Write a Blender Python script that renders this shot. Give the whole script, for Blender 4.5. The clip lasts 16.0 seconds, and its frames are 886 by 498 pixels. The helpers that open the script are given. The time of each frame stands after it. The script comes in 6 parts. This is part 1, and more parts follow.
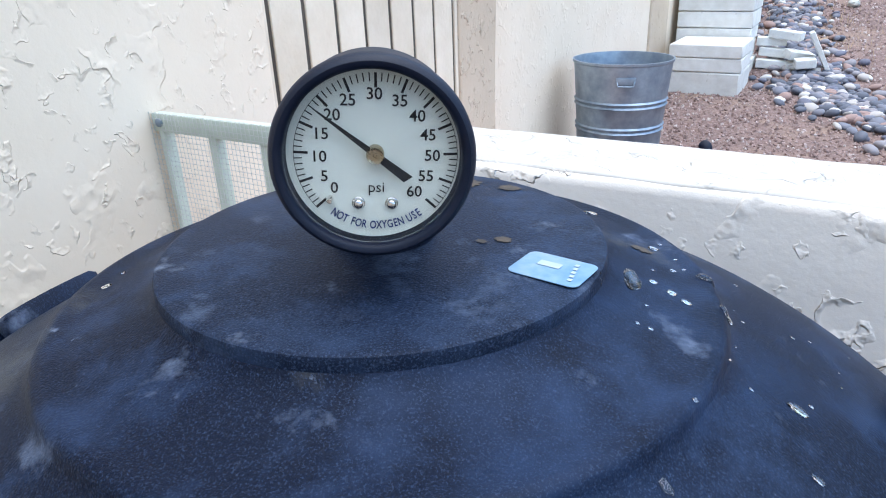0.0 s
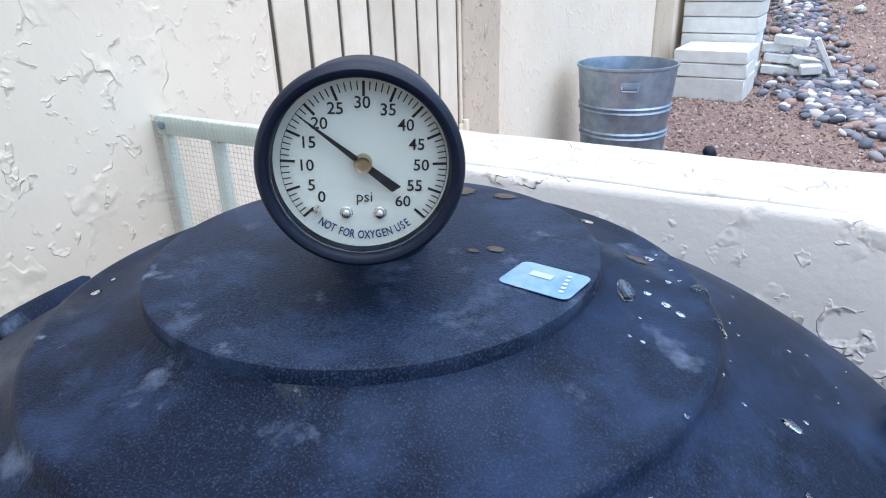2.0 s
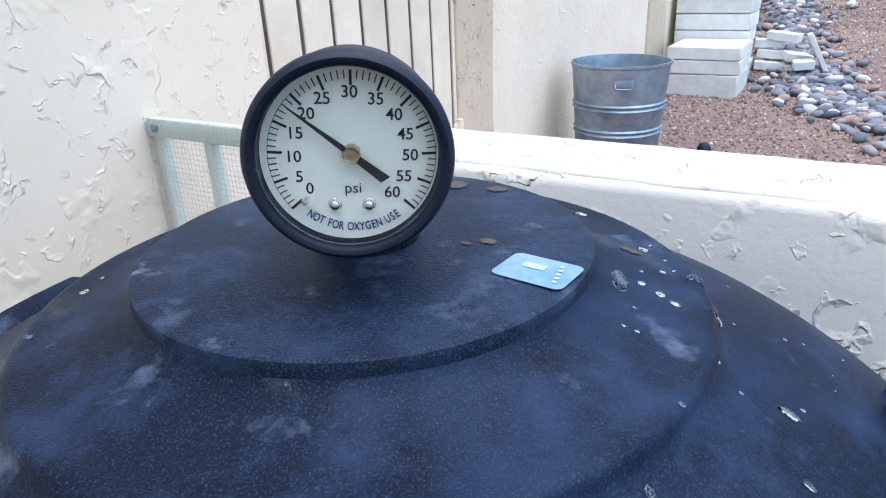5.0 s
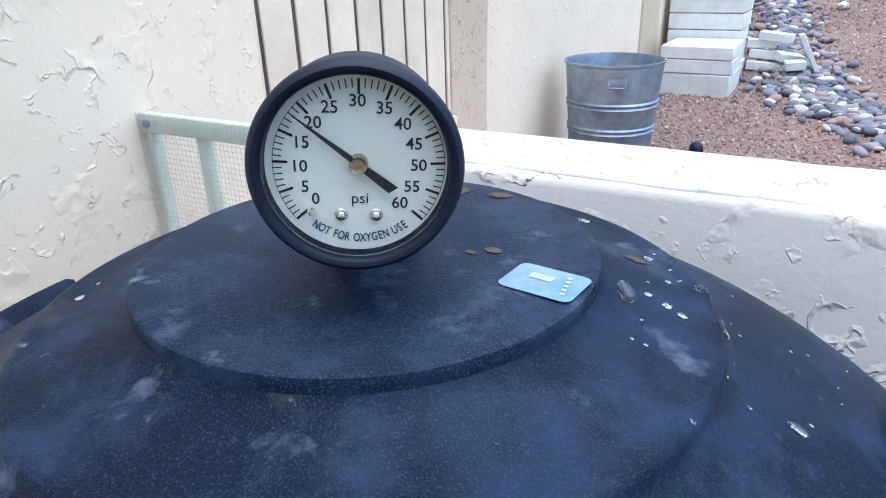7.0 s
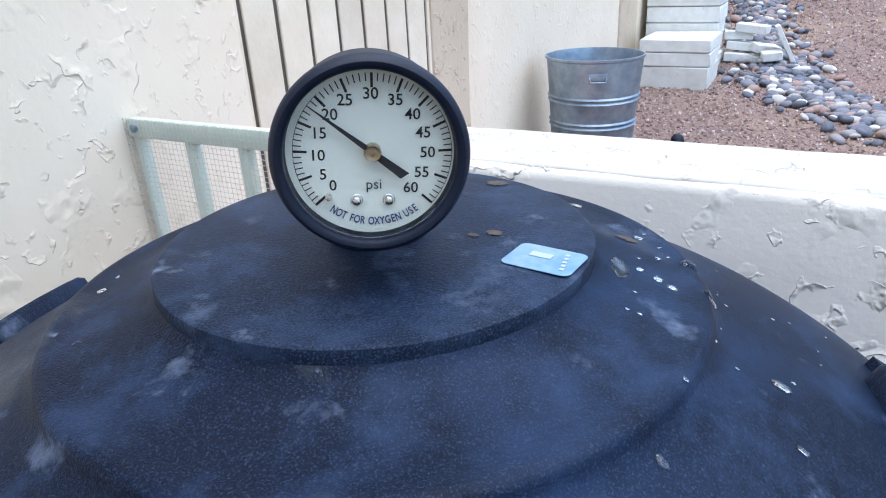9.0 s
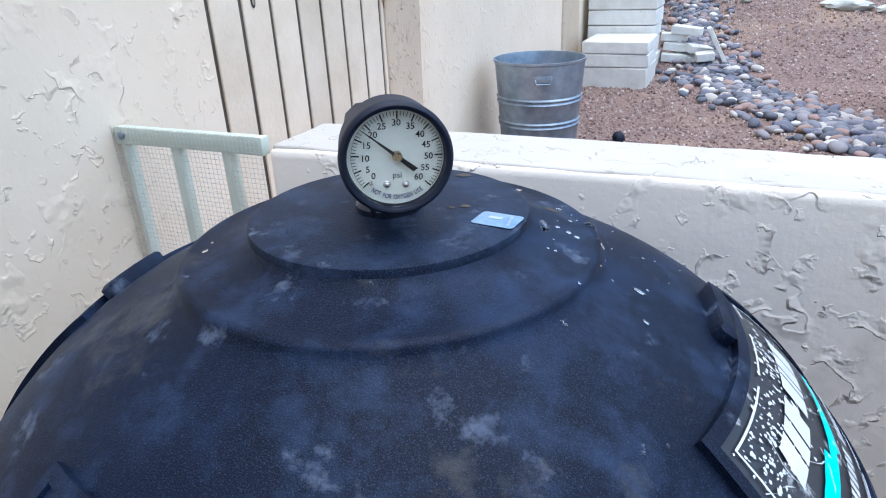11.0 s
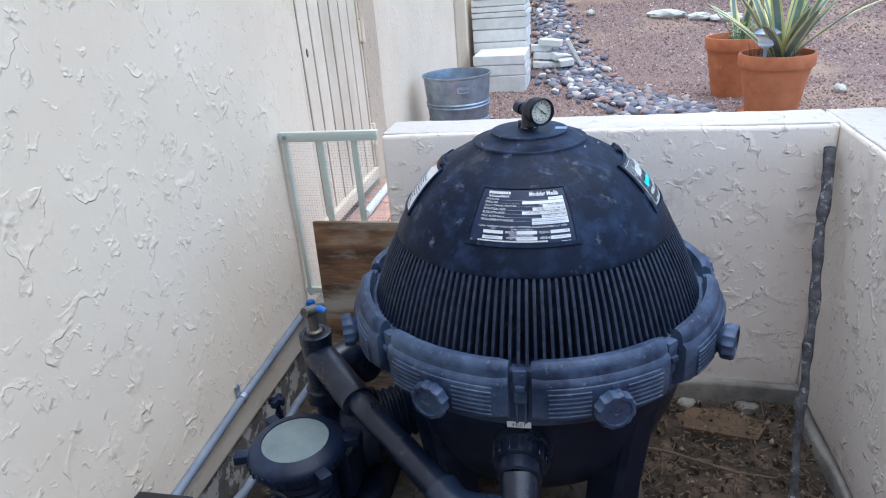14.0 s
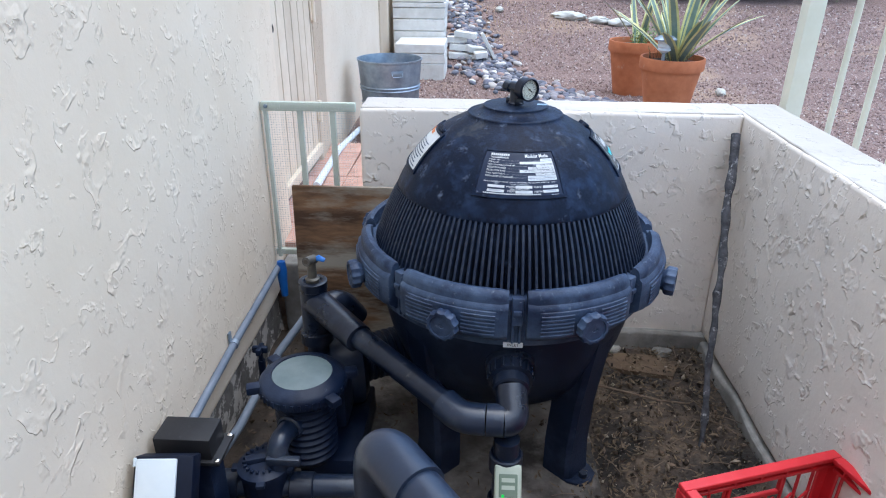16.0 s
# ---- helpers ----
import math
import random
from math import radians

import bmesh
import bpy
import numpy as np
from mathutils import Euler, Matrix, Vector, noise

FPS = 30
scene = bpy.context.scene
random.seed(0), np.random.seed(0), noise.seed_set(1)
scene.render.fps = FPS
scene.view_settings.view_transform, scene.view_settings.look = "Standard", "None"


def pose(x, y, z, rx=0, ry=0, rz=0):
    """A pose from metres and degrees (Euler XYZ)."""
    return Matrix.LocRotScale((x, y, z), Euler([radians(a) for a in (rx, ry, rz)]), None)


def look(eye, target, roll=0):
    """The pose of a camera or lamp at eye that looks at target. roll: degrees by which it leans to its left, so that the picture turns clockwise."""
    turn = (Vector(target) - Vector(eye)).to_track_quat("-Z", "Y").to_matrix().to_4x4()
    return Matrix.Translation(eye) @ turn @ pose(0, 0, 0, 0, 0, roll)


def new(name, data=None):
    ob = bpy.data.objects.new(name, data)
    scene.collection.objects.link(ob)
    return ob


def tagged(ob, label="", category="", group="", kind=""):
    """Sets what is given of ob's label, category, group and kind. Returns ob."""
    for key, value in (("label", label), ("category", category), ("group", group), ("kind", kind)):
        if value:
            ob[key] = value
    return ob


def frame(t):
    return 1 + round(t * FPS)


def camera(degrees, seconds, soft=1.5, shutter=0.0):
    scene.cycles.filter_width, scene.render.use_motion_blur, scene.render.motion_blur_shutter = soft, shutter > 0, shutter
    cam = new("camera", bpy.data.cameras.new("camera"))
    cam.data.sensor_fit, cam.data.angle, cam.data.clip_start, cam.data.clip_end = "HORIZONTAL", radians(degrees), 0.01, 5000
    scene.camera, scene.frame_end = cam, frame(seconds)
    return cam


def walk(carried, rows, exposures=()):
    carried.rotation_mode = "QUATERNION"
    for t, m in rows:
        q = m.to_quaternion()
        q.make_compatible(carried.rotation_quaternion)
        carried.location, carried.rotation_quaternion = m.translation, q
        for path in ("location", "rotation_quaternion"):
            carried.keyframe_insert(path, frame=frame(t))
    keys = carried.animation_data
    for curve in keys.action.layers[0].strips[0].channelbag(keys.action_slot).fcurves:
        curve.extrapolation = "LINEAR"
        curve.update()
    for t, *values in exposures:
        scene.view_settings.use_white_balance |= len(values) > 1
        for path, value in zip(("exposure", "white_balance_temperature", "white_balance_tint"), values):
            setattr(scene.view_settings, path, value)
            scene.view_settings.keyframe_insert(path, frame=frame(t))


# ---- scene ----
cam = camera(68.11, 16.0, soft=1.1)
PATH = [
    (0, (0.10480, -0.14128, 1.10433), (-0.8347, 1.4295, 0.2981), -2.20),
    (0.5, (0.10423, -0.13985, 1.10533), (-0.8427, 1.4311, 0.3081), -2.21),
    (1, (0.10598, -0.13849, 1.10441), (-0.8400, 1.4340, 0.3093), -2.27),
    (1.5, (0.10676, -0.13796, 1.10586), (-0.8430, 1.4323, 0.3107), -2.03),
    (2, (0.10682, -0.13643, 1.10510), (-0.8441, 1.4323, 0.3083), -1.88),
    (2.5, (0.10954, -0.13724, 1.10546), (-0.8462, 1.4319, 0.3153), -2.05),
    (3, (0.11151, -0.13789, 1.10699), (-0.8475, 1.4290, 0.3164), -1.86),
    (3.5, (0.10975, -0.13700, 1.10615), (-0.8508, 1.4292, 0.3159), -2.14),
    (4, (0.10877, -0.13573, 1.10334), (-0.8429, 1.4356, 0.3125), -2.77),
    (6.5, (0.10376, -0.13377, 1.10112), (-0.8193, 1.4490, 0.2994), -1.99),
    (7, (0.10138, -0.13279, 1.10433), (-0.8162, 1.4507, 0.2977), -1.82),
    (7.5, (0.09901, -0.13734, 1.10425), (-0.8088, 1.4509, 0.2961), -1.66),
    (8, (0.09833, -0.14147, 1.10409), (-0.8113, 1.4430, 0.2906), -2.21),
    (8.5, (0.09949, -0.14196, 1.10340), (-0.7999, 1.4488, 0.2907), -2.60),
    (11, (0.14510, -0.27159, 1.14409), (-0.6064, 1.3910, 0.3249), -2.71),
    (11.5, (0.16775, -0.33872, 1.16594), (-0.5434, 1.3413, 0.3462), -2.60),
    (12, (0.19494, -0.49877, 1.21999), (-0.3896, 1.2413, 0.4260), -4.09),
    (12.5, (0.19629, -0.71367, 1.28289), (-0.2204, 1.0771, 0.4958), -4.09),
    (13, (0.12714, -0.97823, 1.31517), (-0.1550, 0.8519, 0.5595), -5.26),
    (13.5, (0.07148, -1.18410, 1.32794), (-0.1937, 0.5903, 0.4440), -4.96),
    (14, (0.08351, -1.31776, 1.35149), (-0.3315, 0.4631, 0.5413), -4.73),
    (14.5, (0.09282, -1.47399, 1.39093), (-0.3093, 0.3337, 0.6355), -2.84),
    (15, (0.00035, -1.56868, 1.41843), (-0.3263, 0.2870, 0.7477), -1.63),
    (15.5, (-0.08392, -1.60652, 1.40268), (-0.2843, 0.2470, 0.6786), -0.70),
    (16, (-0.12965, -1.60290, 1.37757), (-0.2136, 0.2065, 0.5296), 0.45),
]
walk(cam, [(t, look(eye, target, roll)) for t, eye, target, roll in PATH], exposures=[(0, 1.55, 5720, 3), (8.7, 1.55, 5720, 3), (12.5, 1.30, 5680, 4), (16, 1.38, 5700, 4)])

# ---- light ----
world = bpy.data.worlds.new("sky")
scene.world = world
world.use_nodes = True
wn = world.node_tree
sky = wn.nodes.new("ShaderNodeTexSky")
sky.sky_type, sky.sun_disc = "NISHITA", False
sky.sun_elevation, sky.sun_rotation = radians(83), radians(67)
sky.air_density, sky.dust_density = 1.0, 2.0
wn.links.new(sky.outputs[0], wn.nodes["Background"].inputs[0])
wn.nodes["Background"].inputs[1].default_value = 0.15
sun = new("sun", bpy.data.lights.new("sun", "SUN"))
sun.data.energy, sun.data.angle, sun.data.color = 1.15, radians(100), (1.0, 0.95, 0.88)
sun.matrix_world = look((0.7, 0.3, 6), (0, 0, 0))


# ---- materials ----
def surf(name, colours, scale=6.0, rough=0.8, metal=0.0, bump=0.0, bscale=60.0, fine=0.0, spots=None, spec=0.5, vary=0.0, rvar=0.0):
    """A noise-mixed surface: colours from dark to light, relief at two scales, and optional spots (colour, scale, from, to)."""
    m = bpy.data.materials.new(name)
    m.use_nodes = True
    t = m.node_tree
    n, l = t.nodes, t.links
    b = n["Principled BSDF"]
    b.inputs["Roughness"].default_value, b.inputs["Metallic"].default_value = rough, metal
    b.inputs["Specular IOR Level"].default_value = spec
    tc = n.new("ShaderNodeTexCoord")
    big = n.new("ShaderNodeTexNoise")
    big.inputs["Scale"].default_value, big.inputs["Detail"].default_value, big.inputs["Roughness"].default_value = scale, 8, 0.62
    l.new(tc.outputs["Object"], big.inputs["Vector"])
    r = n.new("ShaderNodeValToRGB")
    r.color_ramp.elements[0].position, r.color_ramp.elements[1].position = 0.3, 0.7
    r.color_ramp.elements[0].color, r.color_ramp.elements[1].color = (*colours[0], 1), (*colours[-1], 1)
    for i, c in enumerate(colours[1:-1]):
        e = r.color_ramp.elements.new(0.3 + 0.4 * (i + 1) / (len(colours) - 1))
        e.color = (*c, 1)
    l.new(big.outputs["Fac"], r.inputs["Fac"])
    out = r.outputs["Color"]
    small = n.new("ShaderNodeTexNoise")
    small.inputs["Scale"].default_value, small.inputs["Detail"].default_value = bscale, 6
    l.new(tc.outputs["Object"], small.inputs["Vector"])
    if fine:
        mx = n.new("ShaderNodeMix")
        mx.data_type, mx.blend_type = "RGBA", "OVERLAY"
        mx.inputs["Factor"].default_value = fine
        l.new(out, mx.inputs["A"])
        l.new(small.outputs["Fac"], mx.inputs["B"])
        out = mx.outputs["Result"]
    for colour, s, lo, hi in spots or ():
        sp = n.new("ShaderNodeTexNoise")
        sp.inputs["Scale"].default_value, sp.inputs["Detail"].default_value, sp.inputs["Roughness"].default_value = s, 7, 0.65
        l.new(tc.outputs["Object"], sp.inputs["Vector"])
        mr = n.new("ShaderNodeMapRange")
        mr.inputs["From Min"].default_value, mr.inputs["From Max"].default_value = lo, hi
        l.new(sp.outputs["Fac"], mr.inputs["Value"])
        mx = n.new("ShaderNodeMix")
        mx.data_type = "RGBA"
        l.new(mr.outputs["Result"], mx.inputs["Factor"])
        l.new(out, mx.inputs["A"])
        mx.inputs["B"].default_value = (*colour, 1)
        out = mx.outputs["Result"]
    if vary:
        oi = n.new("ShaderNodeObjectInfo")
        hv = n.new("ShaderNodeHueSaturation")
        mr = n.new("ShaderNodeMapRange")
        mr.inputs["To Min"].default_value, mr.inputs["To Max"].default_value = 1 - vary, 1 + vary
        l.new(oi.outputs["Random"], mr.inputs["Value"])
        l.new(mr.outputs["Result"], hv.inputs["Value"])
        l.new(out, hv.inputs["Color"])
        out = hv.outputs["Color"]
    l.new(out, b.inputs["Base Color"])
    if rvar:
        mr = n.new("ShaderNodeMapRange")
        mr.inputs["To Min"].default_value, mr.inputs["To Max"].default_value = rough - rvar, rough + rvar
        l.new(big.outputs["Fac"], mr.inputs["Value"])
        l.new(mr.outputs["Result"], b.inputs["Roughness"])
    if bump:
        bp = n.new("ShaderNodeBump")
        bp.inputs["Strength"].default_value, bp.inputs["Distance"].default_value = 1.0, bump
        l.new(small.outputs["Fac"], bp.inputs["Height"])
        l.new(bp.outputs["Normal"], b.inputs["Normal"])
    return m


def stucco(name, c1, c2, relief=0.005, stain=None, cover=0.512):
    """Skip-trowelled plaster: smooth, with sparse torn ledges that drop sharply on one side."""
    m = surf(name, (c1, c2), scale=1.6, rough=0.92, spots=stain, spec=0.2)
    t = m.node_tree
    n, l = t.nodes, t.links
    tc = n["Texture Coordinate"]

    def noisy(scale, detail, rough=0.5, vec=None):
        x = n.new("ShaderNodeTexNoise")
        x.inputs["Scale"].default_value, x.inputs["Detail"].default_value, x.inputs["Roughness"].default_value = scale, detail, rough
        l.new(vec or tc.outputs["Object"], x.inputs["Vector"])
        return x

    def ramp(src, lo, hi, a, b, smooth=False):
        x = n.new("ShaderNodeMapRange")
        x.interpolation_type = "SMOOTHSTEP" if smooth else "LINEAR"
        for k, v in (("From Min", lo), ("From Max", hi), ("To Min", a), ("To Max", b)):
            x.inputs[k].default_value = v
        l.new(src, x.inputs["Value"])
        return x.outputs["Result"]

    def calc(op, a, b):
        x = n.new("ShaderNodeMath")
        x.operation = op
        for i, v in enumerate((a, b)):
            if isinstance(v, float):
                x.inputs[i].default_value = v
            else:
                l.new(v, x.inputs[i])
        return x.outputs[0]

    total = None
    for scale, level, share in ((8.0, 0.50, 1.0), (19.0, 0.51, 0.8)):
        plate = noisy(scale, 3.2, 0.5)
        plate.inputs["Distortion"].default_value = 0.25
        a = plate.outputs["Fac"]
        ledge = calc("MULTIPLY", ramp(a, level, level + 0.016, 0.0, 1.0, True), ramp(a, level + 0.012, level + 0.11, 1.0, 0.0))
        mask = ramp(noisy(scale * 1.5 + 3.1, 3).outputs["Fac"], cover, cover + 0.20, 0.0, share)
        ledge = calc("MULTIPLY", ledge, mask)
        total = calc("ADD", total, ledge) if total else ledge
    total = calc("ADD", total, calc("MULTIPLY", noisy(3.2, 3).outputs["Fac"], 1.2))
    total = calc("ADD", total, calc("MULTIPLY", noisy(70.0, 5, 0.6).outputs["Fac"], 0.16))
    bp = n.new("ShaderNodeBump")
    bp.inputs["Strength"].default_value, bp.inputs["Distance"].default_value = 1.0, relief
    l.new(total, bp.inputs["Height"])
    l.new(bp.outputs["Normal"], n["Principled BSDF"].inputs["Normal"])
    return m


STUCCO = stucco("cream stucco", (0.74, 0.615, 0.465), (0.83, 0.72, 0.575), 0.0036)
STUCCO_LOW = stucco("grey cream stucco", (0.74, 0.67, 0.59), (0.83, 0.765, 0.69), 0.0062, [((0.48, 0.42, 0.36), 5, 0.62, 0.84)])
CAP = stucco("white painted cap", (0.45, 0.415, 0.37), (0.54, 0.505, 0.46), 0.005, [((0.5, 0.45, 0.4), 9, 0.66, 0.72)])
TAN = stucco("tan stucco trim", (0.52, 0.42, 0.31), (0.60, 0.50, 0.38), 0.008)
MORTAR = surf("grey mortar", ((0.16, 0.15, 0.135), (0.34, 0.32, 0.29)), 12, 0.95, bump=0.004, bscale=40)
BOARD = surf("cream painted boards", ((0.62, 0.52, 0.385), (0.76, 0.665, 0.53)), 5, 0.75, bump=0.0015, bscale=80, vary=0.08)
# Dark colour standing in for the shade inside narrow gaps and holes.
GAP_SHADE = surf("painted gap shade", ((0.05, 0.04, 0.03), (0.09, 0.075, 0.06)), 8, 0.95)
GRAVEL = surf("pink crushed gravel", ((0.11, 0.07, 0.06), (0.20, 0.13, 0.11), (0.31, 0.23, 0.205)), 55, 0.95, bump=0.012, bscale=90, fine=0.5,
              spots=[((0.34, 0.24, 0.16), 0.8, 0.52, 0.70)])
DIRT = surf("damp brown dirt", ((0.018, 0.014, 0.011), (0.06, 0.042, 0.03), (0.15, 0.11, 0.075)), 7, 0.85, bump=0.012, bscale=34, fine=0.6, rvar=0.12,
            spots=[((0.016, 0.012, 0.009), 4.5, 0.50, 0.60), ((0.028, 0.02, 0.014), 13, 0.54, 0.64), ((0.20, 0.145, 0.095), 22, 0.62, 0.72)])
PEEL = surf("peeling footing", ((0.10, 0.09, 0.08), (0.22, 0.20, 0.18)), 18, 0.95, bump=0.006, bscale=30, spots=[((0.55, 0.51, 0.46), 13, 0.50, 0.54)])
SLAB = surf("stained concrete", ((0.045, 0.036, 0.030), (0.11, 0.095, 0.082), (0.20, 0.18, 0.16)), 7, 0.75, bump=0.003, bscale=50, fine=0.4, spots=[((0.03, 0.024, 0.019), 5, 0.50, 0.60)])
PAVER = surf("red clay pavers", ((0.40, 0.22, 0.16), (0.55, 0.34, 0.26)), 9, 0.85, bump=0.002, bscale=60)
CHALK = [((0.014, 0.026, 0.060), 26, 0.50, 0.68), ((0.015, 0.031, 0.076), 9, 0.52, 0.76), ((0.13, 0.16, 0.23), 30, 0.60, 0.80), ((0.075, 0.075, 0.070), 12, 0.62, 0.82), ((0.034, 0.052, 0.10), 1500, 0.52, 0.74), ((0.16, 0.19, 0.26), 120, 0.69, 0.78)]
TANK = surf("weathered black plastic", ((0.0008, 0.0026, 0.010), (0.0025, 0.0065, 0.020)), 14, 0.48, bump=0.0003, bscale=1100, fine=0.6, spots=CHALK, spec=0.12, rvar=0.1)
# Paler than TANK: skylight on the flat top put into the colour, plus chalk.
BOSS = surf("worn and lightened black plastic", ((0.0030, 0.0065, 0.018), (0.0075, 0.014, 0.032)), 20, 0.5, bump=0.0003, bscale=1100, fine=0.6, spots=[((0.020, 0.034, 0.070), 40, 0.48, 0.68), ((0.060, 0.078, 0.120), 55, 0.56, 0.74), ((0.14, 0.165, 0.22), 38, 0.64, 0.78), ((0.040, 0.058, 0.105), 1500, 0.50, 0.70)], spec=0.12, rvar=0.1)
TANK_LOW = surf("dark black plastic", ((0.003, 0.0065, 0.020), (0.007, 0.014, 0.036)), 10, 0.40, bump=0.0006, bscale=300, spots=[((0.030, 0.042, 0.075), 7, 0.50, 0.75), ((0.10, 0.11, 0.13), 40, 0.66, 0.78)], spec=0.22, rvar=0.1)
# Fins paler than TANK: their lit edges put into the colour, plus dust.
RIB = surf("dusty and lightened black fins", ((0.006, 0.011, 0.028), (0.018, 0.029, 0.056)), 22, 0.5, bump=0.0004, bscale=300, spots=[((0.042, 0.052, 0.074), 60, 0.50, 0.75)], spec=0.3)
CLAMP = surf("chalky blue-black plastic", ((0.008, 0.016, 0.042), (0.024, 0.040, 0.086)), 16, 0.5, bump=0.0006, bscale=250, spots=[((0.075, 0.112, 0.185), 8, 0.40, 0.72), ((0.15, 0.18, 0.23), 70, 0.60, 0.80), ((0.34, 0.36, 0.38), 34, 0.70, 0.76)], spec=0.3)
RUBBER = surf("black rubber", ((0.002, 0.0045, 0.015), (0.004, 0.008, 0.022)), 60, 0.5, bump=0.0001, bscale=900, spec=0.25)
PIPE = surf("black painted pipe", ((0.002, 0.005, 0.015), (0.006, 0.011, 0.027)), 14, 0.30, bump=0.0006, bscale=70, spots=[((0.028, 0.036, 0.058), 9, 0.50, 0.72), ((0.10, 0.10, 0.10), 26, 0.62, 0.74)], rvar=0.12)
FADED = surf("sun-faded black plastic", ((0.012, 0.012, 0.014), (0.024, 0.024, 0.027)), 10, 0.5, bump=0.0003, bscale=200, spots=[((0.07, 0.07, 0.075), 30, 0.62, 0.80)], spec=0.35)
PIPE_GREY = surf("dark grey plastic pipe", ((0.007, 0.013, 0.030), (0.018, 0.028, 0.054)), 10, 0.32, bump=0.0003, bscale=120, spots=[((0.055, 0.065, 0.085), 12, 0.54, 0.74), ((0.2, 0.2, 0.2), 28, 0.66, 0.75)], rvar=0.12)
STEEL = surf("galvanised steel", ((0.20, 0.25, 0.31), (0.40, 0.46, 0.53)), 14, 0.45, metal=0.75, bump=0.0004, bscale=200, rvar=0.12)
CONDUIT = surf("grey conduit", ((0.12, 0.145, 0.19), (0.19, 0.22, 0.27)), 14, 0.5, bump=0.0004, bscale=100)
GREEN_STEEL = surf("pale green painted steel", ((0.50, 0.545, 0.45), (0.60, 0.645, 0.55)), 12, 0.5, bump=0.0004, bscale=120, spots=[((0.33, 0.25, 0.18), 30, 0.68, 0.74)])
WIRE = surf("galvanised wire", ((0.5, 0.5, 0.48), (0.6, 0.6, 0.57)), 40, 0.6)
FENCE = surf("cream painted steel fence", ((0.66, 0.66, 0.52), (0.75, 0.75, 0.62)), 10, 0.45)
RED = surf("red crate plastic", ((0.50, 0.012, 0.02), (0.62, 0.025, 0.035)), 10, 0.4, spots=[((0.65, 0.2, 0.2), 30, 0.66, 0.78)])
TERRA = surf("terracotta", ((0.42, 0.13, 0.05), (0.58, 0.21, 0.09)), 9, 0.85, bump=0.001, bscale=80, spots=[((0.55, 0.38, 0.28), 6, 0.62, 0.78)])
SOIL = surf("potting soil", ((0.06, 0.04, 0.03), (0.16, 0.12, 0.09)), 40, 0.95, bump=0.006, bscale=60)
WHITE = surf("white paint on masonry", ((0.62, 0.60, 0.55), (0.76, 0.75, 0.71)), 12, 0.85, bump=0.003, bscale=60, vary=0.06, spots=[((0.42, 0.38, 0.32), 18, 0.64, 0.74)])
PLY_A = surf("weathered plywood", ((0.06, 0.03, 0.014), (0.19, 0.105, 0.052), (0.32, 0.24, 0.16)), 9, 0.85, bump=0.001, bscale=70, spots=[((0.30, 0.27, 0.22), 3.2, 0.50, 0.60)])
CHAR = surf("charred wood", ((0.012, 0.012, 0.016), (0.09, 0.09, 0.10)), 34, 0.85, bump=0.004, bscale=50, spots=[((0.34, 0.34, 0.35), 42, 0.56, 0.66)])
PRINT = surf("white print", ((0.48, 0.50, 0.52), (0.58, 0.60, 0.62)), 60, 0.5)
LABEL = surf("dark blue label", ((0.005, 0.011, 0.034), (0.012, 0.022, 0.055)), 18, 0.45, spots=[((0.30, 0.33, 0.38), 34, 0.64, 0.74)], spec=0.25)
LABEL_BLK = surf("scuffed black label", ((0.010, 0.012, 0.018), (0.02, 0.022, 0.03)), 18, 0.4, spots=[((0.5, 0.52, 0.54), 32, 0.60, 0.68)])
CYAN = surf("cyan print", ((0.0, 0.52, 0.58), (0.01, 0.62, 0.68)), 30, 0.45)
DIAL = surf("off-white dial", ((0.70, 0.74, 0.67), (0.75, 0.78, 0.71)), 12, 0.45)
INK = surf("black ink", ((0.008, 0.008, 0.01), (0.014, 0.014, 0.018)), 30, 0.5)
INK_BLUE = surf("blue ink", ((0.015, 0.03, 0.13), (0.02, 0.04, 0.16)), 30, 0.5)
BRASS = surf("brass", ((0.42, 0.35, 0.24), (0.55, 0.47, 0.34)), 40, 0.25, metal=1.0)
CHROME = surf("nickel screw", ((0.75, 0.72, 0.68), (0.9, 0.88, 0.84)), 40, 0.15, metal=1.0)
STICKER = surf("pale blue foil sticker", ((0.075, 0.19, 0.38), (0.17, 0.28, 0.40), (0.29, 0.35, 0.40)), 70, 0.35)
STICKER_INK = surf("white sticker print", ((0.34, 0.40, 0.44), (0.42, 0.47, 0.49)), 60, 0.4)
BLUE = surf("blue plastic", ((0.01, 0.09, 0.34), (0.02, 0.14, 0.46)), 20, 0.45)
AC_GREEN = surf("green-grey painted steel", ((0.07, 0.11, 0.10), (0.11, 0.16, 0.15)), 6, 0.5)
LEAF = surf("dark green leaves", ((0.045, 0.10, 0.035), (0.10, 0.19, 0.06)), 5, 0.6)
LEAF_LIGHT = surf("light green leaves", ((0.09, 0.17, 0.045), (0.20, 0.28, 0.09)), 5, 0.6)
AGAVE = surf("blue-green agave leaf", ((0.13, 0.20, 0.17), (0.22, 0.29, 0.24)), 20, 0.5)
AGAVE_EDGE = surf("yellow agave margin", ((0.55, 0.52, 0.18), (0.68, 0.66, 0.34)), 20, 0.55)
DRY = surf("dry leaves", ((0.05, 0.034, 0.022), (0.20, 0.145, 0.09)), 30, 0.9, vary=0.4)
TWIG = surf("brown stems", ((0.10, 0.07, 0.05), (0.18, 0.13, 0.09)), 30, 0.9)
LIDGLASS = surf("clouded pump lid", ((0.09, 0.125, 0.135), (0.15, 0.185, 0.19)), 16, 0.3, spots=[((0.2, 0.22, 0.18), 22, 0.62, 0.75)])
METER = surf("grey-green plastic", ((0.30, 0.34, 0.28), (0.38, 0.42, 0.35)), 14, 0.5)
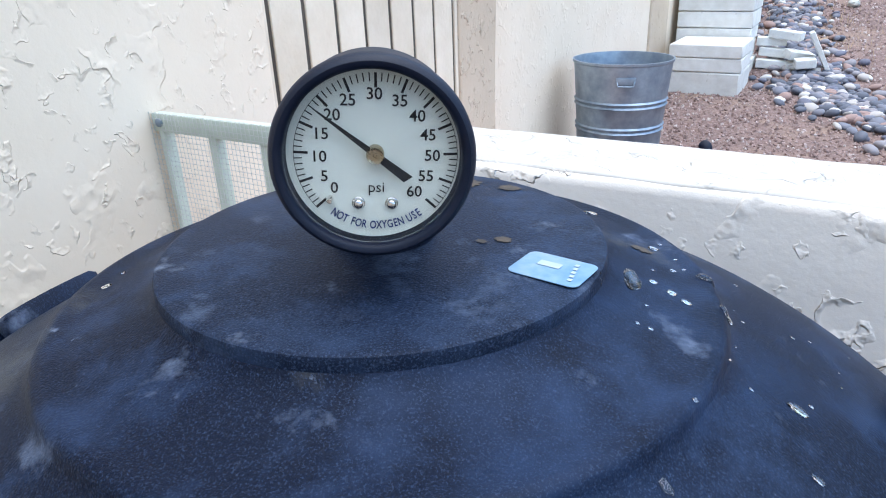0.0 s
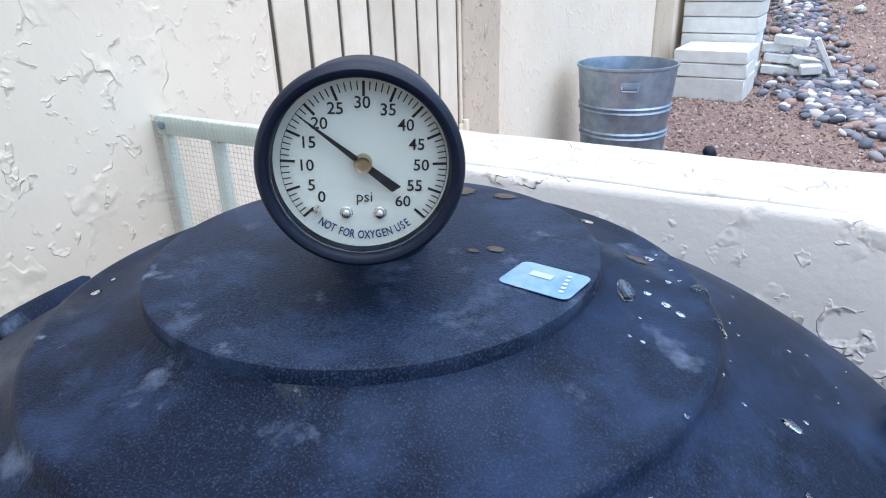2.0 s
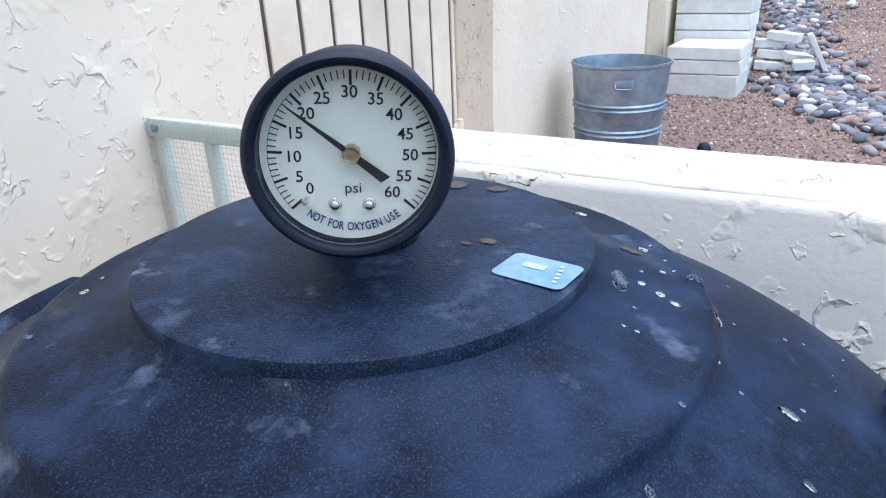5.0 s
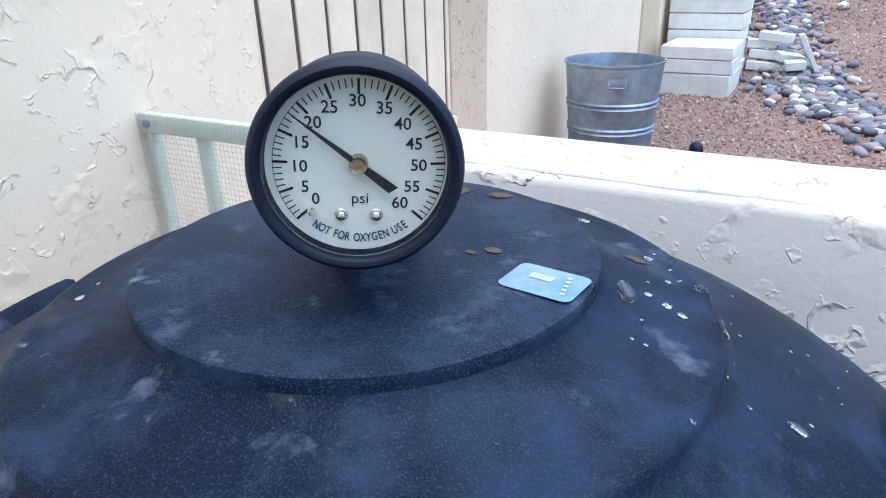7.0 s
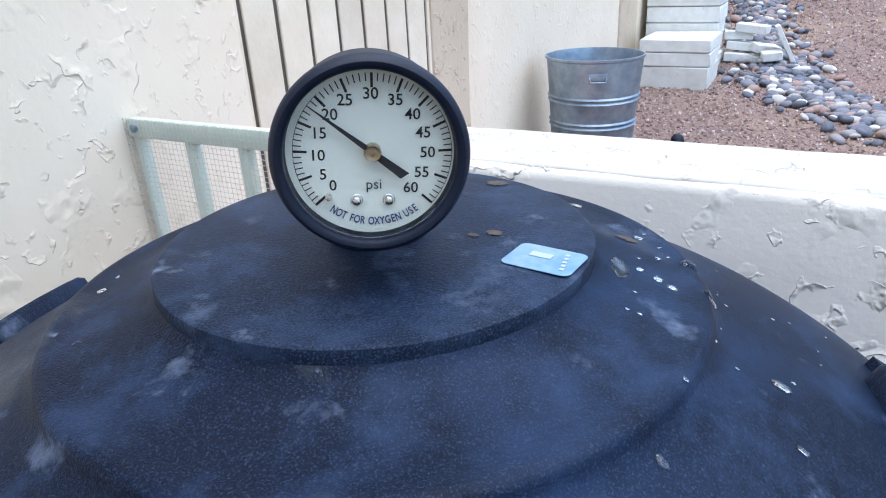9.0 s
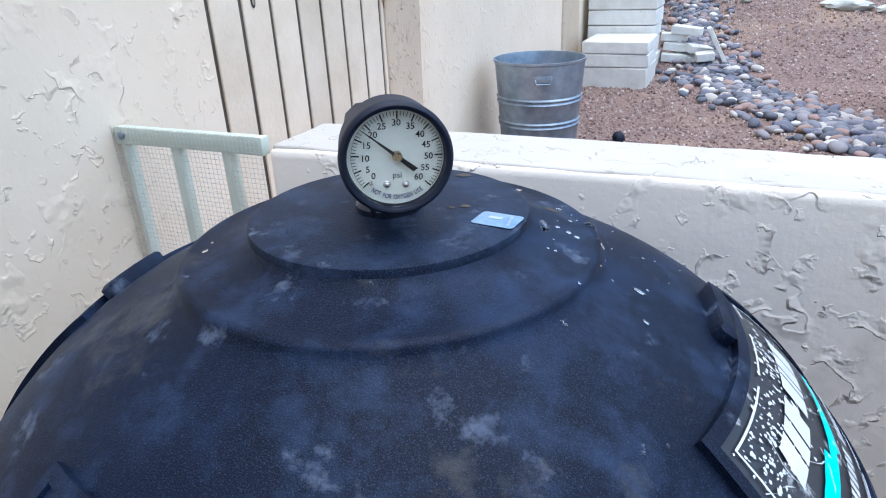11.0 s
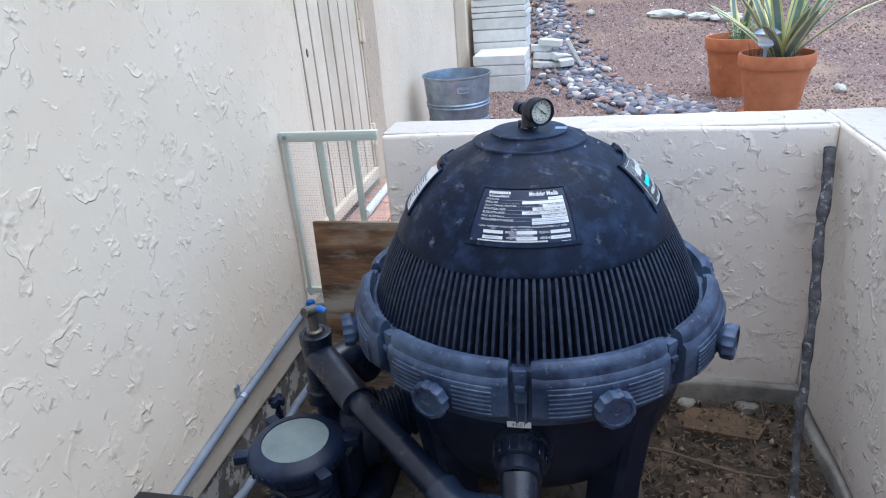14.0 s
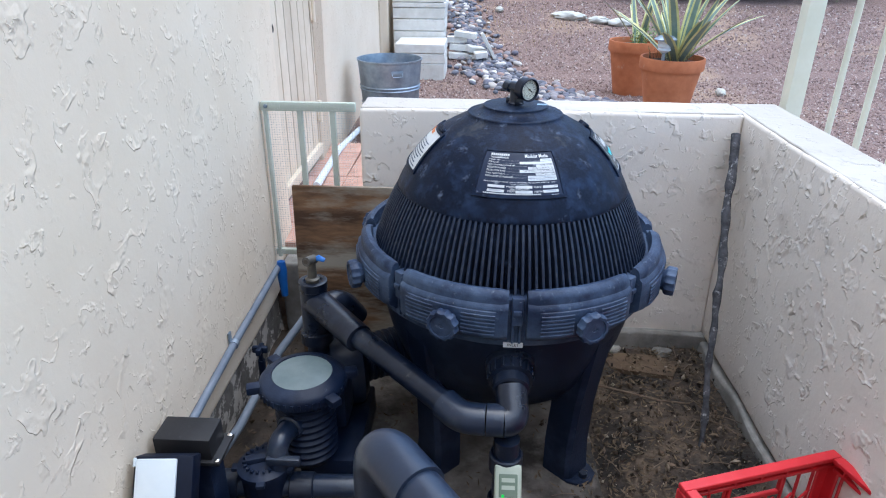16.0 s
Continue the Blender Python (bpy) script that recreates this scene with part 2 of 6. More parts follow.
PALE = surf("pale grey plastic", ((0.62, 0.68, 0.72), (0.7, 0.75, 0.78)), 14, 0.5)
SCREEN = surf("grey-green display", ((0.12, 0.17, 0.13), (0.16, 0.2, 0.16)), 14, 0.2)
FLOWER = surf("orange flowers", ((0.55, 0.10, 0.03), (0.7, 0.2, 0.05)), 20, 0.7)
water = bpy.data.materials.new("water")
water.use_nodes = True
wb = water.node_tree.nodes["Principled BSDF"]
wb.inputs["Base Color"].default_value, wb.inputs["Roughness"].default_value = (1, 1, 1, 1), 0.0
wb.inputs["Transmission Weight"].default_value, wb.inputs["IOR"].default_value = 1.0, 1.33
glass = bpy.data.materials.new("gauge glass")
glass.use_nodes = True
gb = glass.node_tree.nodes["Principled BSDF"]
gb.inputs["Roughness"].default_value, gb.inputs["Transmission Weight"].default_value, gb.inputs["IOR"].default_value = 0.0, 1.0, 1.08
PEBBLE = surf("river pebbles", ((0.10, 0.10, 0.12), (0.24, 0.22, 0.23)), 8, 0.75, bump=0.001, bscale=90)
pn = PEBBLE.node_tree
geo, ramp = pn.nodes.new("ShaderNodeNewGeometry"), pn.nodes.new("ShaderNodeValToRGB")
ramp.color_ramp.interpolation = "CONSTANT"
for i, (p, c) in enumerate(((0.0, (0.10, 0.105, 0.13)), (0.25, (0.17, 0.17, 0.20)), (0.45, (0.25, 0.23, 0.24)), (0.6, (0.30, 0.20, 0.17)), (0.72, (0.13, 0.13, 0.17)), (0.85, (0.42, 0.38, 0.35)), (0.95, (0.6, 0.57, 0.53)))):
    e = ramp.color_ramp.elements[i] if i < 2 else ramp.color_ramp.elements.new(p)
    e.position, e.color = p, (*c, 1)
pn.links.new(geo.outputs["Random Per Island"], ramp.inputs["Fac"])
pn.links.new(ramp.outputs["Color"], pn.nodes["Principled BSDF"].inputs["Base Color"])
# plywood grain runs along the board
pl = PLY_A.node_tree
mapn = pl.nodes.new("ShaderNodeMapping")
mapn.inputs["Scale"].default_value = (0.35, 1, 1.6)
pl.links.new(pl.nodes["Texture Coordinate"].outputs["Object"], mapn.inputs["Vector"])
for nd in pl.nodes:
    if nd.type == "TEX_NOISE":
        pl.links.new(mapn.outputs["Vector"], nd.inputs["Vector"])
PLY_A.node_tree.nodes["Color Ramp"].color_ramp.elements[0].position = 0.42
PLY_A.node_tree.nodes["Color Ramp"].color_ramp.elements[1].position = 0.58


# ---- building blocks ----
HOME = {}


def thing(name, label, category, loc, group="", kind=""):
    e = new(name)
    e.location = loc
    HOME[e.name] = Matrix.Translation(loc)
    return tagged(e, label, category, group, kind)


def link(name, bm, material, smooth=True, angle=40):
    me = bpy.data.meshes.new(name)
    bmesh.ops.recalc_face_normals(bm, faces=bm.faces)
    if smooth:
        for f in bm.faces:
            f.smooth = True
        for e in bm.edges:
            if len(e.link_faces) == 2 and e.calc_face_angle(0) > radians(angle):
                e.smooth = False
    bm.to_mesh(me)
    bm.free()
    me.materials.append(material)
    return new(name, me)


def part(name, bm, material, parent, label="", smooth=True):
    ob = link(name, bm, material, smooth)
    ob.parent = parent
    ob.matrix_parent_inverse = HOME.get(parent.name, Matrix()).inverted()
    return tagged(ob, label)


def solid(name, bm, material, label, category="", kind="", group="", smooth=True):
    return tagged(link(name, bm, material, smooth), label, category, group, kind)


def share(name, mesh, parent, m):
    """One more piece on the same mesh, at pose m in the world."""
    ob = new(name, mesh)
    ob.parent = parent
    ob.matrix_parent_inverse = HOME.get(parent.name, Matrix()).inverted()
    ob.matrix_basis = m
    return ob


def box(bm, c, s, m=None, bevel=0.0, seg=2):
    made = bmesh.ops.create_cube(bm, size=1, matrix=(m or Matrix()) @ Matrix.Translation(c) @ Matrix.Diagonal((*s, 1)))
    if bevel:
        edges = list({e for v in made["verts"] for e in v.link_edges})
        bmesh.ops.bevel(bm, geom=edges, offset=bevel, segments=seg, affect="EDGES", profile=0.6)
    return bm


def lathe(bm, prof, n=48, m=None, a0=0.0, a1=360.0):
    m = m or Matrix()
    full = abs(a1 - a0 - 360) < 1e-6
    k = n if full else n + 1
    rings = []
    for r, z in prof:
        if r < 1e-6 and full:
            rings.append([bm.verts.new(m @ Vector((0, 0, z)))] * k)
        else:
            rings.append([bm.verts.new(m @ Vector((r * math.cos(radians(a0 + (a1 - a0) * i / n)), r * math.sin(radians(a0 + (a1 - a0) * i / n)), z))) for i in range(k)])
    for p, q in zip(rings, rings[1:]):
        for i in range(n):
            j = (i + 1) % k
            vs = []
            for v in (p[i], p[j], q[j], q[i]):
                if v not in vs:
                    vs.append(v)
            if len(vs) > 2:
                bm.faces.new(vs)
    return bm


def tube(bm, pts, r, n=20, cap=True, squash=1.0):
    """A pipe along points; r is one radius or one for each point."""
    pts = [Vector(p) for p in pts]
    rs = r if isinstance(r, (list, tuple)) else [r] * len(pts)
    ref = None
    rings = []
    for i, p in enumerate(pts):
        d = (pts[min(i + 1, len(pts) - 1)] - pts[max(i - 1, 0)]).normalized()
        if ref is None:
            ref = d.orthogonal().normalized()
        ref = (ref - d * ref.dot(d)).normalized()
        side = d.cross(ref)
        rings.append([bm.verts.new(p + rs[i] * (math.cos(2 * math.pi * k / n) * ref + squash * math.sin(2 * math.pi * k / n) * side)) for k in range(n)])
    for a, b in zip(rings, rings[1:]):
        for k in range(n):
            bm.faces.new((a[k], a[(k + 1) % n], b[(k + 1) % n], b[k]))
    if cap:
        bm.faces.new(list(reversed(rings[0])))
        bm.faces.new(rings[-1])
    return bm


def bend(a, b, c, r, n=8):
    """Points of a path from a by b to c with the corner at b rounded."""
    a, b, c = Vector(a), Vector(b), Vector(c)
    p, q = b + (a - b).normalized() * r, b + (c - b).normalized() * r
    return [a] + [(1 - s) ** 2 * p + 2 * s * (1 - s) * b + s * s * q for s in (i / n for i in range(n + 1))] + [c]


def along(a, b):
    """A pose at a whose z axis points to b."""
    d = Vector(b) - Vector(a)
    return Matrix.Translation(a) @ d.to_track_quat("Z", "Y").to_matrix().to_4x4()


def prism(bm, outline, depth, m=None):
    """A flat outline in x, y raised by depth along z."""
    m = m or Matrix()
    lo = [bm.verts.new(m @ Vector((x, y, 0))) for x, y in outline]
    hi = [bm.verts.new(m @ Vector((x, y, depth))) for x, y in outline]
    bm.faces.new(list(reversed(lo)))
    bm.faces.new(hi)
    k = len(lo)
    for i in range(k):
        bm.faces.new((lo[i], lo[(i + 1) % k], hi[(i + 1) % k], hi[i]))
    return bm


def letters(text, size, m=None, place=None, align="CENTER", bm=None, squeeze=1.0, bold=0.0):
    """Writing as a flat mesh, in the x, y plane, posed by m or laid by a function place(x, y)."""
    cu = bpy.data.curves.new("writing", "FONT")
    cu.body, cu.size, cu.align_x, cu.align_y, cu.resolution_u, cu.offset = text, size, align, "CENTER", 3, bold
    ob = new("writing", cu)
    bpy.context.view_layer.update()
    me = bpy.data.meshes.new_from_object(ob.evaluated_get(bpy.context.evaluated_depsgraph_get()))
    bpy.data.objects.remove(ob)
    bm = bm or bmesh.new()
    start = len(bm.verts)
    bm.from_mesh(me)
    bpy.data.meshes.remove(me)
    bm.verts.ensure_lookup_table()
    for v in bm.verts[start:]:
        p = Vector((v.co.x * squeeze, v.co.y, 0))
        v.co = place(p.x, p.y) if place else m @ p
    return bm


def quad(bm, x0, y0, x1, y1, place, nx=6, ny=1):
    """A rectangle laid by place(x, y)."""
    g = [[bm.verts.new(place(x0 + (x1 - x0) * i / nx, y0 + (y1 - y0) * j / ny)) for i in range(nx + 1)] for j in range(ny + 1)]
    for j in range(ny):
        for i in range(nx):
            bm.faces.new((g[j][i], g[j][i + 1], g[j + 1][i + 1], g[j + 1][i]))
    return bm

# ---- setting ----
FLOOR, YARD = 0.0, 0.22
WALL_TOP = 0.884


def lie(x, y):
    """Height of the yard."""
    rise = max(0.0, y - 4.9)
    return YARD + 0.03 * math.sin(x * 1.3) * math.sin(y * 0.9) * (y > 1.2) + min(0.17 * rise, 1.6)


def ground_height(x, y):
    if -1.3 < x < 0.82 and y < 0.62:
        return FLOOR - 0.03
    return lie(x, y)


bm = bmesh.new()
xs = [-60, -30, -15, -8, -5, -3, -2] + [-1.301, -1.299, -1.0, -0.5, 0, 0.4, 0.8, 0.8199, 0.821] + [1 + 0.25 * i for i in range(24)] + [8, 12, 20, 35, 60]
ys = [-60, -20, -8, -4, -2, -1, 0, 0.6, 0.6199, 0.621] + [0.8 + 0.25 * i for i in range(50)] + [14, 18, 25, 40, 70, 150]
grid = [[bm.verts.new((x, y, ground_height(x, y))) for x in xs] for y in ys]
for j in range(len(ys) - 1):
    for i in range(len(xs) - 1):
        bm.faces.new((grid[j][i], grid[j][i + 1], grid[j + 1][i + 1], grid[j + 1][i]))
ground = solid("ground", bm, GRAVEL, "pink crushed gravel yard rising gently away", "ground", "structure")

# earth floor of the equipment pit
bm = bmesh.new()
nx, ny = 70, 110
grid = []
for j in range(ny + 1):
    row = []
    for i in range(nx + 1):
        x, y = -0.86 + 1.64 * i / nx, -2.2 + 2.76 * j / ny
        z = 0.016 * noise.noise((x * 5, y * 5, 0)) + 0.012 * noise.noise((x * 17, y * 17, 3)) + 0.006 * noise.noise((x * 45, y * 45, 7))
        row.append(bm.verts.new((x, y, FLOOR + z - 0.004)))
    grid.append(row)
for j in range(ny):
    for i in range(nx):
        bm.faces.new((grid[j][i], grid[j][i + 1], grid[j + 1][i + 1], grid[j + 1][i]))
floor = solid("floor", bm, DIRT, "damp brown earth floor with dry leaf litter", "floor", "structure")


def wavy_slab(name, x0, x1, y0, y1, z0, z1, mat, label, cat="wall", amp=0.004, step=0.06, bevel=0.014, waves=4.0):
    """A plastered block with slightly uneven faces and soft top edges."""
    bm = bmesh.new()
    box(bm, ((x0 + x1) / 2, (y0 + y1) / 2, (z0 + z1) / 2), (x1 - x0, y1 - y0, z1 - z0), bevel=min(bevel, (z1 - z0) * 0.4), seg=3)
    for cut, lo, hi in ((0, x0, x1), (1, y0, y1), (2, z0, z1)):
        k = int((hi - lo) / step)
        if k > 90:
            k = 90
        for i in range(1, k):
            co, no = [0, 0, 0], [0, 0, 0]
            co[cut], no[cut] = lo + (hi - lo) * i / k, 1
            bmesh.ops.bisect_plane(bm, geom=bm.verts[:] + bm.edges[:] + bm.faces[:], plane_co=co, plane_no=no)
    for v in bm.verts:
        d = Vector([noise.noise(v.co * waves + Vector((9 * a, 0, 5))) for a in range(3)])
        v.co += amp * d
    return solid(name, bm, mat, label, cat, "structure")


wall_back = wavy_slab("wall_back", -0.51, 0.74, 0.53, 0.68, 0.06, 0.8825, STUCCO_LOW, "low plastered wall of grey-cream stucco", step=0.1)
wall_right = wavy_slab("wall_right", 0.74, 0.89, -2.3, 0.68, 0.06, 0.8825, STUCCO_LOW, "low plastered side wall of grey-cream stucco", step=0.1)
cap_back = wavy_slab("wall_cap_back", -0.505, 0.739, 0.5370, 0.685, 0.870, WALL_TOP + 0.001, CAP, "white painted top of the low wall", "trim", 0.0018, 0.018, 0.005, 17.0)
cap_right = wavy_slab("wall_cap_right", 0.7470, 0.895, -2.3, 0.685, 0.870, WALL_TOP + 0.001, CAP, "white painted top of the side wall", "trim", 0.0018, 0.024, 0.005, 17.0)
wavy_slab("footing_back", -0.5, 0.762, 0.508, 0.6, -0.05, 0.07, MORTAR, "rough grey mortar footing under the low wall", "footing", 0.018, 0.03)
wavy_slab("footing_right", 0.728, 0.8, -2.2, 0.60, -0.05, 0.045, MORTAR, "rough grey mortar footing under the side wall", "footing", 0.018, 0.03)
HOUSE_X = -0.84


def turned(ob):
    """The house wall runs slightly away from the pit beyond the gate."""
    for v in ob.data.vertices:
        v.co.x -= 0.077 * max(0.0, min(v.co.y, 2.1) - 0.5)
    return ob


wall_house = turned(wavy_slab("wall_house_near", HOUSE_X - 0.3, HOUSE_X, -2.6, 0.848, 0.17, 2.7, STUCCO, "cream skip-trowelled stucco house wall", step=0.12))
wavy_slab("footing_house", HOUSE_X - 0.25, HOUSE_X - 0.012, -2.5, 0.6, -0.05, 0.18, PEEL, "crumbling grey footing with flaking paint", "footing", 0.02, 0.035)
DOOR_X = -0.944
FAR_X = -0.852
wall_far = turned(wavy_slab("wall_house_far", FAR_X - 0.3, FAR_X, 2.062, 9.2, 0.12, 2.7, STUCCO, "cream stucco house wall beyond the door", step=0.3))
turned(wavy_slab("wall_over_door", FAR_X - 0.3, FAR_X, 0.849, 2.061, 2.25, 2.7, STUCCO, "cream stucco over the door", step=0.3))
turned(wavy_slab("pilaster_1", FAR_X - 0.2, FAR_X + 0.016, 1.750, 2.060, 0.2, 2.249, TAN, "tan stucco band beside the wooden door", "trim", 0.006, 0.1))
turned(wavy_slab("pilaster_2", FAR_X - 0.1, FAR_X + 0.015, 4.33, 4.80, 0.2, 2.69, TAN, "tan stucco band on the house wall", "trim", 0.006, 0.1))

# Unseen wall, added behind the camera to block low sky light.
wavy_slab("added_wall_behind", -1.14, 2.2, -2.9, -2.72, -0.05, 2.7, STUCCO, "plain unseen wall added behind the camera to cut sky light", step=0.5)
# patio of clay pavers between the gate and the door
patio = thing("patio", "red clay pavers in front of the door", "pavement", (-0.7, 1.3, 0.28), kind="structure")
bm = bmesh.new()
box(bm, (0, 0, 0), (0.196, 0.196, 0.03), bevel=0.004, seg=1)
first = part("paver", bm, PAVER, patio)
first.matrix_basis = Matrix.Translation((-0.83, 0.72, 0.295))
for i in range(4):
    for j in range(7):
        if i or j:
            share("paver", first.data, patio, pose(-0.86 + 0.2 * i + random.uniform(-.003, .003), 0.80 + 0.2 * j, 0.295 + random.uniform(-.003, .003), 0, 0, random.uniform(-1, 1)))
first.matrix_basis = pose(-0.86, 0.80, 0.295)

wavy_slab("patio_edge", HOUSE_X, -0.5, 0.58, 0.69, -0.04, 0.279, MORTAR, "grey mortar edge of the patio above the pit", "kerb", 0.008, 0.06)
# plank door, set back behind the wall's end
door = thing("door_1", "closed cream plank door with dark gaps", "door", (DOOR_X, 1.2, 0.36), kind="structure")
# Dark sheet almost flush with the planks paints the shade between them.
bm = bmesh.new()
box(bm, (DOOR_X - 0.0096, 1.30, 1.32), (0.02, 0.89, 1.86))
part("door_backing", bm, GAP_SHADE, door)
edges = [0.853] + [0.931 + 0.1125 * i for i in range(8)]
for lo, hi in zip(edges, edges[1:]):
    bm = bmesh.new()
    box(bm, (DOOR_X - 0.007 + random.uniform(-.0008, .0008), (lo + hi) / 2, 1.32 + random.uniform(-.002, .002)), (0.022, hi - lo - random.uniform(0.009, 0.015), 1.84), bevel=0.002, seg=1)
    part("plank", bm, BOARD, door)
bm = bmesh.new()
box(bm, (DOOR_X - 0.005, 1.7335, 1.32), (0.022, 0.018, 1.84), bevel=0.002, seg=1)
part("jamb_strip", bm, BOARD, door)
bm = bmesh.new()
box(bm, (DOOR_X + 0.014, 1.29, 0.395), (0.026, 0.86, 0.05), bevel=0.004)
part("bottom_rail", bm, BOARD, door)
for z in (0.58, 1.073):
    bm = bmesh.new()
    tube(bm, [(DOOR_X + 0.016, 1.742, z - 0.055), (DOOR_X + 0.016, 1.742, z + 0.055)], 0.011, 12)
    box(bm, (DOOR_X + 0.009, 1.727, z), (0.006, 0.03, 0.09), bevel=0.002)
    part("hinge", bm, BOARD, door, "painted steel hinge")
# No hole is cut: its dark inside is painted on a shallow disc.
bm = bmesh.new()
lathe(bm, [(0, 0.0), (0.009, 0.0), (0.0105, 0.003), (0.006, 0.005)], 14, Matrix.Translation((DOOR_X + 0.003, 1.088, 1.062)) @ pose(0, 0, 0, 0, 90, 0) @ Matrix.Diagonal((1.6, 0.8, 1, 1)))
part("knot_hole", bm, GAP_SHADE, door, "dark knot hole")

# ---- pool filter ----
AX, AY = -0.0275, 0.0385
PROFILE = [(0.0, 1.0135), (0.030, 1.0135), (0.0780, 1.0126), (0.0794, 1.0119), (0.0798, 1.0108), (0.0799, 1.0074), (0.0825, 1.0042), (0.090, 1.0010), (0.1095, 0.9952), (0.1150, 0.9956), (0.1187, 0.9938), (0.1235, 0.9870), (0.150, 0.9725),
           (0.180, 0.9560), (0.210, 0.9340), (0.240, 0.9035), (0.265, 0.8700), (0.288, 0.8305), (0.304, 0.7950), (0.318, 0.7580)]


def dome(r):
    for (r0, z0), (r1, z1) in zip(PROFILE, PROFILE[1:]):
        if r0 <= r <= r1 and r1 > r0:
            return z0 + (z1 - z0) * (r - r0) / (r1 - r0)
    return PROFILE[-1][1]


# arc length down the dome, to lay labels on it
ARC = [0.0]
STEP = 0.0005
for i in range(int(0.318 / STEP)):
    ARC.append(ARC[-1] + math.hypot(STEP, dome((i + 1) * STEP) - dome(i * STEP)))


def on_dome(angle, s, lift):
    """A place on the dome: degrees round it, metres of arc from the pole, height over the skin."""
    i = int(np.searchsorted(ARC, s))
    r = min(i, len(ARC) - 1) * STEP
    dr = 0.012
    tx, tz = 2 * dr, dome(min(r + dr, 0.317)) - dome(max(r - dr, 0))
    ln = math.hypot(tx, tz)
    nr, nz = -tz / ln, tx / ln
    rr, z = r + nr * lift, dome(r) + nz * lift
    return Vector((AX + rr * math.cos(radians(angle)), AY + rr * math.sin(radians(angle)), z))


def fine_profile(prof, k=4):
    """A smooth line through the outer points of the dome."""
    out = list(prof[:10])
    pts = prof[9:]
    for i in range(len(pts) - 1):
        p0, p1, p2, p3 = pts[max(i - 1, 0)], pts[i], pts[i + 1], pts[min(i + 2, len(pts) - 1)]
        for q in range(1, k + 1):
            t = q / k
            out.append(tuple(0.5 * (2 * p1[a] + (p2[a] - p0[a]) * t + (2 * p0[a] - 5 * p1[a] + 4 * p2[a] - p3[a]) * t * t + (3 * p1[a] - p0[a] - 3 * p2[a] + p3[a]) * t ** 3) for a in (0, 1)))
    return out


PROFILE = fine_profile(PROFILE)
HERE = Matrix.Translation((AX, AY, 0))
filt = thing("pool_filter", "weathered black plastic pool filter with a ribbed dome", "pool filter", (AX, AY, 0))
bm = bmesh.new()
lathe(bm, [(0.0770, 1.0074)] + [q for q in PROFILE if 0.812 < q[1] < 1.0075] + [(0.2962, 0.811), (0.291, 0.803), (0.298, 0.775), (0.312, 0.72), (0.32, 0.66), (0.28, 0.66)], 128, HERE)
tank = part("dome", bm, TANK, filt, "chalky blue-black dome")
bm = bmesh.new()
lathe(bm, [q for q in PROFILE if q[1] > 1.0073], 128, HERE)
part("boss", bm, BOSS, filt, "raised round top plate with a worn edge, lightened for skylight")
# ribs round the lower dome
bm = bmesh.new()
outer = [(0.2965, 0.811), (0.310, 0.786), (0.3245, 0.757), (0.339, 0.722), (0.351, 0.690), (0.360, 0.665)]
NRIB = 140
for i in range(NRIB):
    a = 2 * math.pi * i / NRIB
    ca, sa = math.cos(a), math.sin(a)
    cols = []
    for k, (r, z) in enumerate(outer):
        hw = 0.0029
        inn = r - 0.034
        cols.append([bm.verts.new((AX + rr * ca - w * sa, AY + rr * sa + w * ca, z)) for rr, w in ((inn, -hw * 1.2), (r - 0.001, -hw), (r, 0), (r - 0.001, hw), (inn, hw * 1.2))])
    for p, q in zip(cols, cols[1:]):
        for j in range(4):
            bm.faces.new((p[j], p[j + 1], q[j + 1], q[j]))
    bm.faces.new(cols[0])
part("rib", bm, RIB, filt, "ribbed skirt of many upright fins")["kind"] = "stuff"
# lower tank
bm = bmesh.new()
lathe(bm, [(0.30, 0.66), (0.352, 0.665), (0.362, 0.60), (0.355, 0.54), (0.345, 0.50), (0.325, 0.42), (0.295, 0.34), (0.255, 0.28), (0.20, 0.245), (0.0, 0.23)], 96, HERE)
part("lower_tank", bm, TANK_LOW, filt, "dark tapering lower tank")
bm = bmesh.new()
lathe(bm, [(0.35, 0.665), (0.372, 0.663), (0.376, 0.655), (0.376, 0.552), (0.370, 0.542), (0.35, 0.540)], 96, HERE)
part("clamp_band", bm, CLAMP, filt, "chalky ring clamp")
